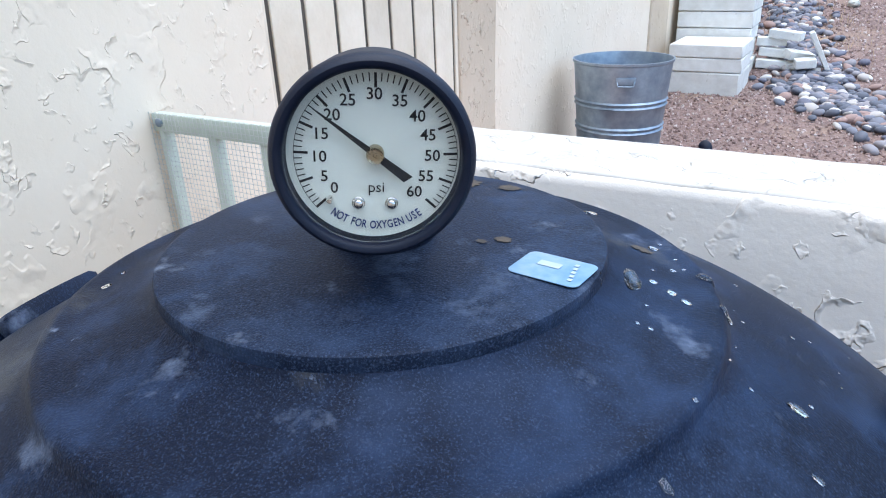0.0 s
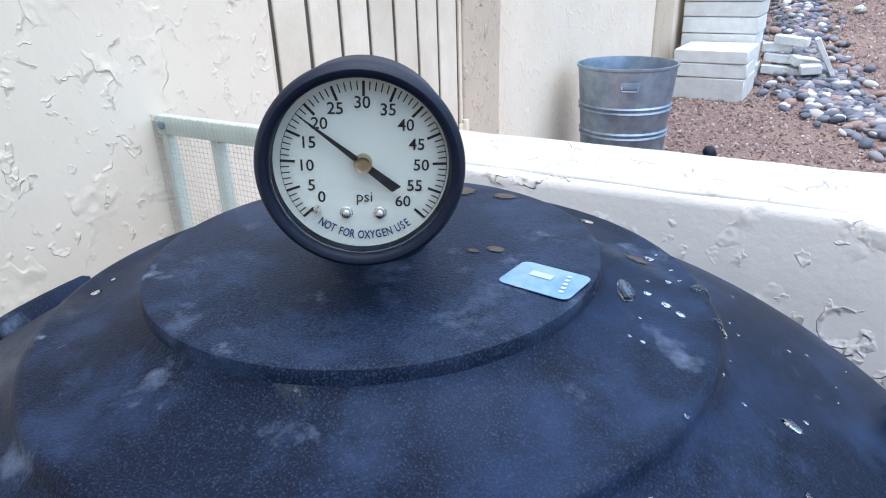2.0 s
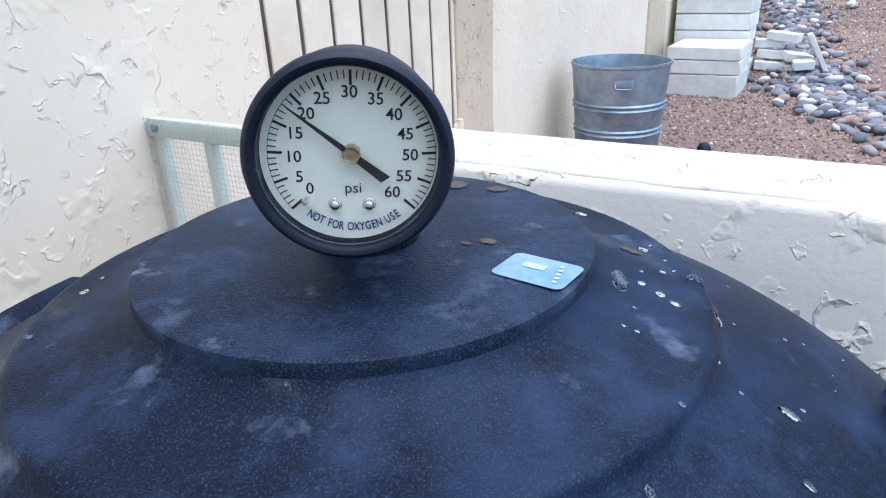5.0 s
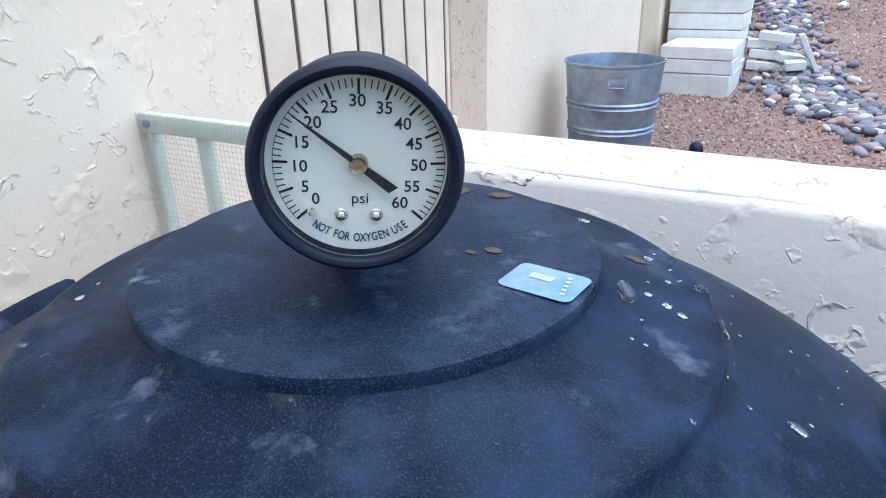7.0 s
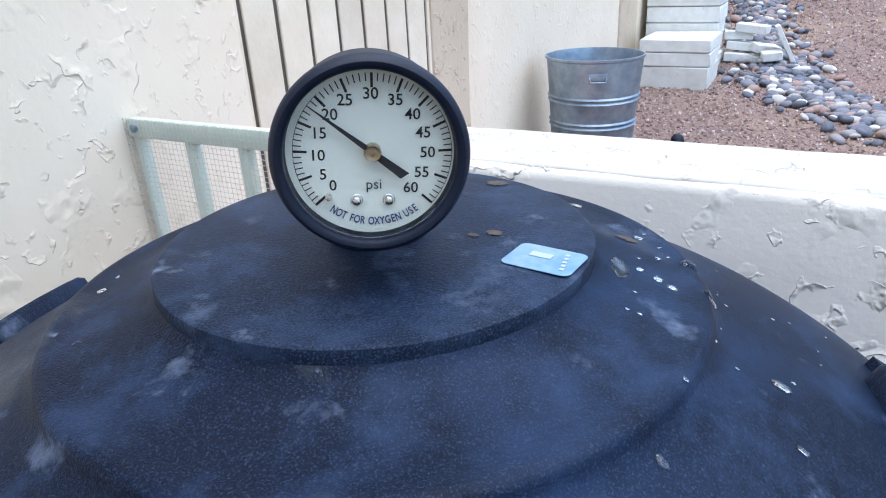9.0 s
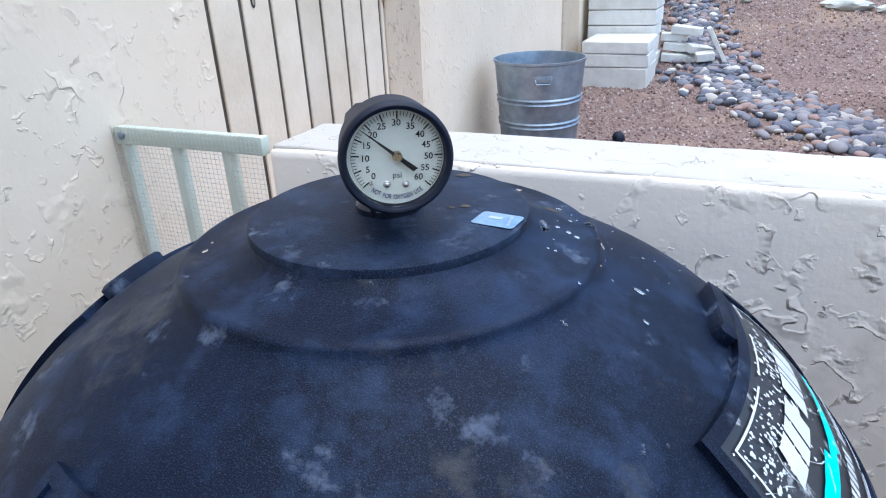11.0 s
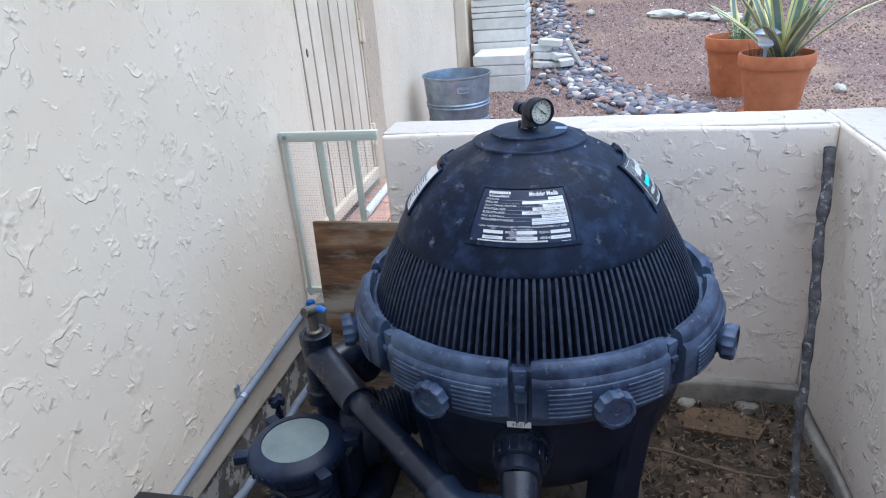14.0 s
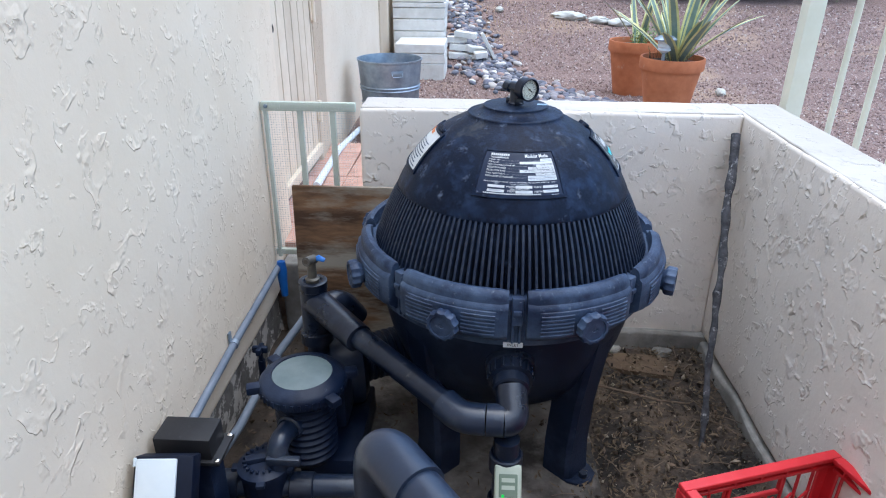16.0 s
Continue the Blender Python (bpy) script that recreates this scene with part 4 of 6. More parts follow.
# rust and hard-water stains on the lid
RUST = surf("rust stain", ((0.025, 0.020, 0.016), (0.075, 0.055, 0.038)), 160, 0.7, bump=0.0003, bscale=500)
for x, y, r, mat_, seed in ((0.014, 0.052, 0.004, RUST, 1), (0.008, 0.047, 0.0025, RUST, 2), (-0.030, 0.104, 0.010, RUST, 3), (-0.008, 0.106, 0.006, RUST, 4), (0.052, 0.098, 0.005, RUST, 5)):
    dx, dy = x - AX, y - AY
    ang, rad = math.atan2(dy, dx), math.hypot(dx, dy)
    bm = bmesh.new()
    n = 40
    rim = []
    for i in range(n):
        t = 2 * math.pi * i / n
        q = r * (0.8 + 0.35 * noise.noise((math.cos(t) * 2.2 + seed * 7, math.sin(t) * 2.2, seed)) + 0.22 * noise.noise((math.cos(t) * 5, math.sin(t) * 5, seed)))
        px, py = dx + q * math.cos(t), dy + 0.7 * q * math.sin(t)
        rim.append(bm.verts.new(Vector((AX + px, AY + py, dome(math.hypot(px, py)) + 0.0004))))
    c = bm.verts.new(Vector((AX + dx, AY + dy, dome(rad) + 0.0005)))
    for i in range(n):
        bm.faces.new((rim[i], rim[(i + 1) % n], c))
    part("stain", bm, mat_, filt, "irregular mineral stain")

# ---- pressure gauge ----
HUB = Vector((0.0003, -0.0014, 1.0563))
GM = Matrix.Translation(HUB) @ pose(0, 0, 0, 0, 0, 34.4) @ pose(0, 0, 0, 90 - 0.6, 0, 0) @ pose(0, 0, 0, 0, 0, -3.9) @ Matrix.Diagonal((0.99, 0.99, 1, 1))
gauge = thing("pressure_gauge", "round black rubber-cased pressure gauge with a white dial", "pressure gauge", (AX, AY, 1.0125))
bm = bmesh.new()
lathe(bm, [(0, -0.027), (0.022, -0.027), (0.0255, -0.025), (0.0265, -0.022), (0.0268, -0.003), (0.0275, -0.001), (0.0280, 0.0015), (0.0279, 0.0042), (0.0272, 0.0060), (0.0262, 0.0068), (0.0251, 0.0067), (0.0243, 0.0060), (0.0239, 0.0048), (0.0238, 0.0004), (0.0237, -0.0004)], 96, GM)
case = part("case", bm, RUBBER, gauge, "black rubber boot")
bm = bmesh.new()
lathe(bm, [(0, 0), (0.0239, 0)], 72, GM)
dial = part("dial", bm, DIAL, gauge, "off-white dial")


def clock(psi):
    return radians(90 + 131.5 - 263 * psi / 60)


GD = GM @ Matrix.Translation((0.0007, 0, 0)) @ Matrix.Diagonal((1.012, 1.012, 1, 1))


def dial_at(x, y, z=0.0002):
    return GD @ Vector((x, y, z))


for psi in range(61):
    big = psi % 5 == 0
    a = clock(psi)
    r0, r1, w = (0.0183, 0.0222, 0.00036) if big else (0.0199, 0.0222, 0.00016)
    d, s = Vector((math.cos(a), math.sin(a))), Vector((-math.sin(a), math.cos(a)))
    bm = bmesh.new()
    bm.faces.new([bm.verts.new(dial_at(*(d * r + s * k))) for r, k in ((r0, -w), (r1, -w), (r1, w), (r0, w))])
    part("tick", bm, INK, dial, smooth=False)
for a0, a1 in ((0, 20.5), (43, 60)):
    bm = bmesh.new()
    lathe(bm, [(0.02205, 0.0002), (0.0222, 0.0002)], 40, GD, math.degrees(clock(a1)), math.degrees(clock(a0)))
    part("scale_line", bm, INK, dial)
for psi, dx, dy in ((0, -12.0, -9.5), (5, -14.7, -6.1), (10, -16.1, -0.4), (15, -15.3, 6.1), (20, -12.0, 11.4), (25, -7.6, 15.5), (30, -0.4, 17.3), (35, 6.6, 15.5), (40, 11.5, 11.4), (45, 14.6, 6.1), (50, 15.9, 0.2), (55, 14.2, -5.8), (60, 10.9, -10.5)):
    bm = letters(str(psi), 0.0044, GD @ Matrix.Translation((dx * 0.00096, dy * 0.00096, 0.0003)), bold=0.00005)
    part("numeral", bm, INK, dial)
bm = letters("psi", 0.0043, GD @ Matrix.Translation((0, -0.0089, 0.0003)))
part("unit", bm, INK, dial)
text = "NOT FOR OXYGEN USE"
wide = {" ": 0.6, "O": 1.2, "N": 1.15, "G": 1.18, "X": 1.05, "Y": 1.0, "U": 1.1, "E": 0.95, "F": 0.92, "T": 0.95}
total = sum(wide.get(c, 1.0) for c in text)
done = 0.0
for c in text:
    half = wide.get(c, 1.0) / 2
    done += half
    a = radians(-90 + (done / total - 0.5) * 76)
    done += half
    if c != " ":
        bm = letters(c, 0.0034, GD @ Matrix.Translation((0.0200 * math.cos(a), 0.0200 * math.sin(a), 0.0003)) @ pose(0, 0, 0, 0, 0, math.degrees(a) + 90), squeeze=0.68, bold=0.00006)
        part("letter", bm, INK_BLUE, dial)
# pointer, hub and screws
a = clock(17.9)
GH = GM @ Matrix.Translation((0.0005, 0.0009, 0))
pm = GH @ pose(0, 0, 0, 0, 0, math.degrees(a))
bm = bmesh.new()
prism(bm, [(-0.0085, -0.0011), (-0.0080, 0.0011), (0, 0.0009), (0.0205, 0.00012), (0.0205, -0.00012), (0, -0.0009)], 0.0004, pm @ Matrix.Translation((0, 0, 0.0022)))
bm2 = bm
prism(bm2, [(-0.0118, -0.0013), (-0.0108, 0.0014), (-0.001, 0.0010), (-0.001, -0.0010)], 0.0004, pm @ Matrix.Translation((0, 0, 0.0023)))
part("pointer", bm2, INK, gauge, "black pointer just under twenty")
bm = bmesh.new()
lathe(bm, [(0.0024, 0.0), (0.0025, 0.0032), (0.0022, 0.0038), (0.0017, 0.0036), (0.0006, 0.0037), (0.0004, 0.0032), (0, 0.0032)], 32, GH)
part("hub", bm, BRASS, gauge, "brass pointer hub")
for x in (-0.0050, 0.0042):
    bm = bmesh.new()
    lathe(bm, [(0.0019, 0), (0.0018, 0.0002), (0.0016, 0.0003), (0.00155, 0.0008), (0.0013, 0.0013), (0.0009, 0.0016), (0.0004, 0.0018), (0, 0.0018)], 24, GD @ Matrix.Translation((x, -0.0136, 0)))
    part("screw", bm, CHROME, dial, "round-headed screw")
bm = bmesh.new()
lathe(bm, [(0.0010, 0), (0.0010, 0.002), (0.0006, 0.0028), (0, 0.0029)], 16, GD @ Matrix.Translation((-0.0128, -0.0122, 0)))
part("stop_pin", bm, CHROME, dial, "small stop pin")
bm = bmesh.new()
lathe(bm, [(0, 0.0043), (0.02385, 0.0043), (0.02385, 0.0041), (0, 0.0041)], 64, GM)
pane = part("window", bm, glass, gauge, "clear gauge window")
pane.visible_shadow = False
# body that carries the gauge and the air relief
bm = bmesh.new()
B = Vector((AX, AY, 0))
lathe(bm, [(0.019, 1.012), (0.019, 1.017), (0.0165, 1.019), (0.0155, 1.022), (0.0150, 1.050), (0, 1.052)], 32, Matrix.Translation(B))
box(bm, (-0.004, 0, 1.021), (0.040, 0.026, 0.016), Matrix.Translation(B) @ pose(0, 0, 0, 0, 0, -53), 0.003)
tube(bm, [GM @ Vector((0, -0.002, -0.020)), GM @ Vector((0, -0.002, -0.062))], 0.0145, 24)
body = part("body", bm, PIPE, gauge, "black threaded tee body")
bm = bmesh.new()
p0, p1 = GM @ Vector((-0.004, -0.005, -0.052)), GM @ Vector((-0.008, 0.000, -0.084))
tube(bm, [p0, p0.lerp(p1, 0.35), p0.lerp(p1, 0.36), p0.lerp(p1, 0.9), p1], [0.011, 0.011, 0.0135, 0.0135, 0.010], 10)
tube(bm, [p1, p1 + (p1 - p0).normalized() * 0.006], [0.005, 0.004], 10)
part("relief_knob", bm, PIPE, gauge, "black air relief knob")

# ---- pump and plumbing ----
PR = 0.030


def collar(bm, a, b, r, n=24):
    """A socket round a pipe from a to b."""
    a, b = Vector(a), Vector(b)
    d = (b - a).normalized()
    tube(bm, [a, a + d * 0.003, b - d * 0.003, b], [r - 0.003, r, r, r - 0.003], n)


TEE = Vector((-0.565, -0.012, 0))
END = Vector((-0.140, -0.412, 0.396))
inlet = thing("inlet_pipe", "black painted pipe run from the pump to the filter inlet", "pipe", (-0.03, -0.42, 0))
bm = bmesh.new()
tube(bm, [TEE + Vector((0.05, -0.05, 0.452)), END + Vector((-0.03, 0.03, 0.006))], PR, 24)
part("pipe", bm, PIPE, inlet, "sloping black pipe")
bm = bmesh.new()
tube(bm, bend(TEE + Vector((0.0, 0.0, 0.455)), TEE + Vector((0.02, -0.02, 0.462)), TEE + Vector((0.15, -0.15, 0.437)), 0.012), 0.039, 24)
part("elbow", bm, PIPE, inlet, "black socket elbow")
bm = bmesh.new()
tube(bm, bend(END + Vector((-0.040, 0.040, 0.008)), END, END + Vector((0.055, -0.004, 0.001)), 0.028), 0.0365, 24)
part("elbow", bm, PIPE_GREY, inlet)
bm = bmesh.new()
JUN = Vector((-0.034, -0.418, 0.397))
tube(bm, [END + Vector((0.057, -0.004, 0.001)), JUN + Vector((-0.010, 0, 0))], 0.0375, 24)
part("tee", bm, PIPE_GREY, inlet, "dark grey glued tee")
bm = bmesh.new()
tube(bm, bend(JUN + Vector((-0.012, 0, 0)), JUN + Vector((0.012, 0.002, 0)), (AX, AY - 0.395, 0.447), 0.022), 0.0368, 24)
part("elbow", bm, PIPE, inlet)
bm = bmesh.new()
PORT = Vector((AX, AY - 0.33, 0.462))
lathe(bm, [(0.036, 0.080), (0.043, 0.077), (0.043, 0.052), (0.052, 0.050), (0.052, 0.020), (0.058, 0.018), (0.060, 0.0), (0.056, -0.03)], 40, along(PORT, PORT + Vector((0, -1, -0.25))))
for i in range(16):
    am = along(PORT, PORT + Vector((0, -1, -0.25))) @ pose(0, 0, 0, 0, 0, 22.5 * i)
    box(bm, (0.053, 0, 0.034), (0.006, 0.007, 0.028), am, 0.001, 1)
part("union_nut", bm, PIPE, inlet, "black ribbed union nut")["kind"] = "stuff"
bm = bmesh.new()
tube(bm, [JUN + Vector((0, 0, -0.05)), (JUN.x, JUN.y, 0.0)], PR, 24)
part("pipe", bm, PIPE, inlet)
for z in (0.255, 0.12):
    bm = bmesh.new()
    collar(bm, (JUN.x, JUN.y, z), (JUN.x, JUN.y, z + 0.05), 0.039)
    part("collar", bm, PIPE, inlet)

meter = thing("flow_meter", "grey-green plastic meter with a dark display clipped on the pipe", "meter", (-0.03, -0.48, 0.19))
mm = Matrix.Translation((-0.03, -0.475, 0.245)) @ pose(0, 0, 0, -38, 0, 0)
bm = bmesh.new()
box(bm, (0, 0, 0), (0.062, 0.034, 0.115), mm, 0.008, 3)
part("body", bm, METER, meter)
bm = bmesh.new()
box(bm, (0, 0.004, 0.060), (0.050, 0.026, 0.016), mm, 0.005, 2)
part("cap", bm, PALE, meter, "pale grey cap")
bm = bmesh.new()
box(bm, (0.0, -0.0175, 0.012), (0.042, 0.003, 0.05), mm, 0.001, 1)
part("display", bm, SCREEN, meter, "dark display")
for z, dx in ((0.024, 0.0), (0.008, 0.0)):
    bm = bmesh.new()
    box(bm, (dx, -0.0195, z), (0.03, 0.001, 0.009), mm)
    part("readout", bm, METER, meter)
bm = bmesh.new()
box(bm, (-0.012, -0.0195, -0.010), (0.006, 0.002, 0.006), mm)
part("indicator", bm, surf("green indicator", ((0.02, 0.5, 0.05), (0.03, 0.7, 0.08)), 20, 0.3), meter, "small green indicator")

pump = thing("pool_pump", "black plastic pool pump with a clouded strainer lid", "pool pump", (-0.555, -0.2, 0))
LID = Vector((-0.555, -0.225, 0))
at_lid = Matrix.Translation(LID)
bm = bmesh.new()
prof = [(0.0, 0.10), (0.06, 0.10), (0.068, 0.115)]
for k in range(9):
    z = 0.12 + 0.021 * k
    prof += [(0.070, z), (0.078, z + 0.005), (0.079, z + 0.010), (0.071, z + 0.016)]
prof += [(0.074, 0.318), (0.095, 0.322), (0.098, 0.330), (0.0, 0.33)]
lathe(bm, prof, 48, at_lid)
part("strainer_pot", bm, TANK_LOW, pump, "ribbed black strainer pot")
bm = bmesh.new()
lathe(bm, [(0.09, 0.322), (0.108, 0.326), (0.112, 0.335), (0.112, 0.352), (0.104, 0.362), (0.082, 0.370), (0.078, 0.372), (0.076, 0.366)], 60, at_lid)
for i in range(40):
    box(bm, (0.112, 0, 0.341), (0.005, 0.006, 0.018), at_lid @ pose(0, 0, 0, 0, 0, 9 * i))
for a in (20, 140, 200, 320):
    box(bm, (0.12, 0, 0.345), (0.045, 0.03, 0.022), at_lid @ pose(0, 0, 0, 0, 0, a), 0.005)
part("clamp_ring", bm, TANK_LOW, pump, "black clamp ring with ears")
bm = bmesh.new()
lathe(bm, [(0.0795, 0.366), (0.076, 0.370), (0.05, 0.3725), (0, 0.374)], 48, at_lid)
part("lid", bm, LIDGLASS, pump, "clouded grey-green lid")
bm = bmesh.new()
q = LID + Vector((-0.02, -0.06, 0.25))
tube(bm, bend(q, q + Vector((-0.02, -0.075, 0.0)), q + Vector((-0.02, -0.085, -0.07)), 0.03), 0.026, 20)
lathe(bm, [(0.034, 0), (0.034, 0.016), (0.03, 0.02), (0.026, 0.02)], 32, along(q, q + Vector((-0.02, -0.075, 0))))
part("drain_elbow", bm, PIPE_GREY, pump, "dark grey side outlet")
bm = bmesh.new()
box(bm, tuple(q + Vector((0.0, -0.10, -0.03))), (0.085, 0.02, 0.022), None, 0.006)
part("handle", bm, PIPE_GREY, pump, "grey bar handle")
# volute and motor
bm = bmesh.new()
V = Vector((-0.50, 0.03, 0.20))
lathe(bm, [(0, -0.06), (0.08, -0.06), (0.105, -0.045), (0.11, 0.0), (0.105, 0.045), (0.08, 0.06), (0, 0.06)], 40, along(V, V + Vector((1, 0.35, 0))))
box(bm, (-0.52, -0.08, 0.2), (0.12, 0.16, 0.14), None, 0.02)
part("volute", bm, TANK_LOW, pump, "round black pump housing")
bm = bmesh.new()
mprof = [(0, 0.0)]
for k in range(11):
    z = 0.02 * k
    mprof += [(0.066, z), (0.072, z + 0.004), (0.072, z + 0.010), (0.066, z + 0.014)]
mprof += [(0.05, 0.23), (0, 0.235)]
lathe(bm, mprof, 40, along(V + Vector((0.05, 0.015, 0.03)), V + Vector((0.25, 0.13, 0.03))))
part("motor", bm, TANK_LOW, pump, "finned black motor")
bm = bmesh.new()
box(bm, (-0.50, -0.08, 0.05), (0.16, 0.34, 0.10), None, 0.01)
part("base", bm, TANK_LOW, pump, "black pump base")
# discharge stack with a bib valve on top
stack = thing("discharge_stack", "upright black pipe fitting with a small tap on top", "pipe fitting", tuple(TEE + Vector((0, 0, 0.25))))
bm = bmesh.new()
lathe(bm, [(0, 0.25), (0.03, 0.25), (0.03, 0.33), (0.046, 0.332), (0.046, 0.365), (0.038, 0.368), (0.038, 0.50), (0.040, 0.502), (0.040, 0.525), (0.032, 0.528), (0.026, 0.526), (0.024, 0.520), (0, 0.520)], 36, Matrix.Translation(TEE))
part("riser", bm, PIPE, stack)
bm = bmesh.new()
tube(bm, bend(TEE + Vector((0.0, 0.0, 0.42)), TEE + Vector((0.06, 0.05, 0.44)), TEE + Vector((0.10, 0.085, 0.36)), 0.04), 0.037, 24)
part("side_elbow", bm, PIPE, stack, "second black elbow")
bm = bmesh.new()
lathe(bm, [(0.018, 0.520), (0.020, 0.532), (0.013, 0.536), (0.012, 0.580), (0, 0.583)], 24, Matrix.Translation(TEE))
tube(bm, [TEE + Vector((0.006, 0.012, 0.585)), TEE + Vector((-0.008, -0.022, 0.592))], 0.013, 20)
part("tap", bm, surf("dull bronze", ((0.07, 0.065, 0.06), (0.14, 0.13, 0.11)), 30, 0.45, metal=0.5), stack, "dull bronze tap")
# Thin dark disc on the solid end, for the shade in the bore.
bm = bmesh.new()
tube(bm, [TEE + Vector((-0.0082, -0.0222, 0.5925)), TEE + Vector((-0.0084, -0.0232, 0.5926))], 0.0065, 16)
part("tap_bore", bm, GAP_SHADE, stack)
bm = bmesh.new()
tube(bm, [TEE + Vector((0.008, 0.004, 0.588)), TEE + Vector((0.02, 0.006, 0.592)), TEE + Vector((0.038, 0.0, 0.588))], [0.006, 0.009, 0.006], 10, squash=0.5)
part("tap_lever", bm, BLUE, stack, "blue tap lever")

# suction line with a diverter valve along the front
suction = thing("suction_line", "black suction pipe with a round diverter valve", "pipe", (-0.62, -0.36, 0))
bm = bmesh.new()
tube(bm, [(-0.82, -0.37, 0.115), (-0.30, -0.35, 0.115)], PR, 24)
part("pipe", bm, PIPE_GREY, suction)
for x0, x1 in ((-0.80, -0.70), (-0.57, -0.51)):
    bm = bmesh.new()
    collar(bm, (x0, -0.365, 0.115), (x1, -0.362, 0.115), 0.038)
    part("collar", bm, PIPE, suction)
DV = Matrix.Translation((-0.635, -0.36, 0.0))
bm = bmesh.new()
lathe(bm, [(0, 0.0), (0.05, 0.0), (0.055, 0.02), (0.058, 0.06), (0.058, 0.17), (0.066, 0.174), (0.066, 0.186), (0.055, 0.192), (0.040, 0.198), (0.0, 0.2)], 40, DV)
part("valve_body", bm, TANK_LOW, suction, "round black diverter valve")
bm = bmesh.new()
for i in range(20):
    box(bm, (0.046, 0, 0.200), (0.010, 0.006, 0.008), DV @ pose(0, 0, 0, 0, 0, 18 * i), 0.001, 1)
box(bm, (0, 0, 0.205), (0.085, 0.022, 0.016), DV @ pose(0, 0, 0, 0, 0, 20), 0.005)
for a in (100, 190, 280, 350):
    box(bm, (0.068, 0, 0.18), (0.022, 0.022, 0.012), DV @ pose(0, 0, 0, 0, 0, a), 0.004)
part("valve_top", bm, TANK_LOW, suction, "notched valve top with a bar handle")

# riser with an elbow beside the path
riser = thing("riser_pipe", "dark grey pipe rising to a smooth elbow", "pipe", (-0.255, -0.89, 0))
TOP = Vector((-0.252, -0.885, 0.735))
OUT = Vector((0.6, -0.8, 0))
bm = bmesh.new()
tube(bm, bend(TOP + Vector((0, 0, -0.12)), TOP, TOP + OUT * 0.11, 0.055, 12), 0.0385, 32)
part("elbow", bm, PIPE_GREY, riser, "smooth dark grey elbow")
bm = bmesh.new()
tube(bm, [(TOP.x, TOP.y, 0.0), TOP + Vector((0, 0, -0.1))], 0.032, 28)
part("pipe", bm, PIPE_GREY, riser)
bm = bmesh.new()
tube(bm, [TOP + OUT * 0.10, TOP + OUT * 0.42, TOP + OUT * 0.45 + Vector((0, 0, -0.04)), TOP + OUT * 0.45 + Vector((0, 0, -0.735))], 0.033, 28)
part("pipe", bm, PIPE_GREY, riser)

# electrical bits on the house wall
jbox = thing("junction_box", "black plastic junction box with screwed flange", "junction box", (-0.765, -0.465, 0))
bm = bmesh.new()
box(bm, (-0.757, -0.464, 0.352), (0.128, 0.078, 0.056), None, 0.004)
part("box", bm, FADED, jbox)
bm = bmesh.new()
box(bm, (-0.752, -0.462, 0.320), (0.155, 0.100, 0.010), None, 0.003)
part("flange", bm, FADED, jbox)
for x, y in ((-0.822, -0.505), (-0.682, -0.505), (-0.682, -0.42)):
    bm = bmesh.new()
    lathe(bm, [(0.006, 0.325), (0.006, 0.328), (0.003, 0.3295), (0, 0.3295)], 12, Matrix.Translation((x, y, 0)))
    part("screw", bm, CHROME, jbox)
bm = bmesh.new()
box(bm, (-0.76, -0.46, 0.16), (0.11, 0.075, 0.32), None, 0.006)
part("pedestal", bm, TANK_LOW, jbox, "black pedestal")
cover = thing("outlet_box", "black outlet box with a pale grey hinged cover", "outlet box", (-0.77, -0.6, 0.0))
cm = Matrix.Translation((-0.775, -0.585, 0.325)) @ pose(0, 0, 0, -35, 0, 4)
bm = bmesh.new()
box(bm, (0.012, 0.004, -0.03), (0.125, 0.05, 0.19), cm, 0.006)
box(bm, (0.0, 0.04, -0.18), (0.07, 0.06, 0.34), Matrix.Translation((-0.775, -0.585, 0.325)), 0.006)
part("box", bm, RUBBER, cover)
bm = bmesh.new()
box(bm, (0.0, -0.027, -0.025), (0.085, 0.010, 0.17), cm, 0.004)
part("cover", bm, PALE, cover, "pale grey cover")
bm = bmesh.new()
tube(bm, [cm @ Vector((-0.046, -0.026, 0.045)), cm @ Vector((-0.046, -0.026, 0.062))], 0.004, 8)
part("hinge", bm, PALE, cover)

conduit = thing("conduit", "thin grey conduit strapped along the house wall", "conduit", (HOUSE_X + 0.012, 0.0, 0.26))
bm = bmesh.new()
tube(bm, [(HOUSE_X + 0.014, 0.52, 0.305), (HOUSE_X + 0.014, 0.0, 0.288), (HOUSE_X + 0.014, -0.42, 0.262), (HOUSE_X + 0.03, -0.47, 0.255)], 0.0115, 14)
part("pipe", bm, CONDUIT, conduit)
bm = bmesh.new()
tube(bm, [(HOUSE_X + 0.014, 0.006, 0.288), (HOUSE_X + 0.014, 0.022, 0.289)], 0.0145, 14)
box(bm, (HOUSE_X + 0.004, 0.014, 0.31), (0.006, 0.018, 0.035), None, 0.002)
part("strap", bm, STEEL, conduit, "steel conduit strap")
bm = bmesh.new()
tube(bm, [(HOUSE_X + 0.025, 0.50, 0.325), (HOUSE_X + 0.025, 0.497, 0.29), (HOUSE_X + 0.026, 0.495, 0.25), (HOUSE_X + 0.03, 0.49, 0.19)], [0.014, 0.019, 0.016, 0.012], 14)
solid("blue_wrap", bm, BLUE, "blue plastic wrap round the conduit end", "pipe wrap")
bm = bmesh.new()
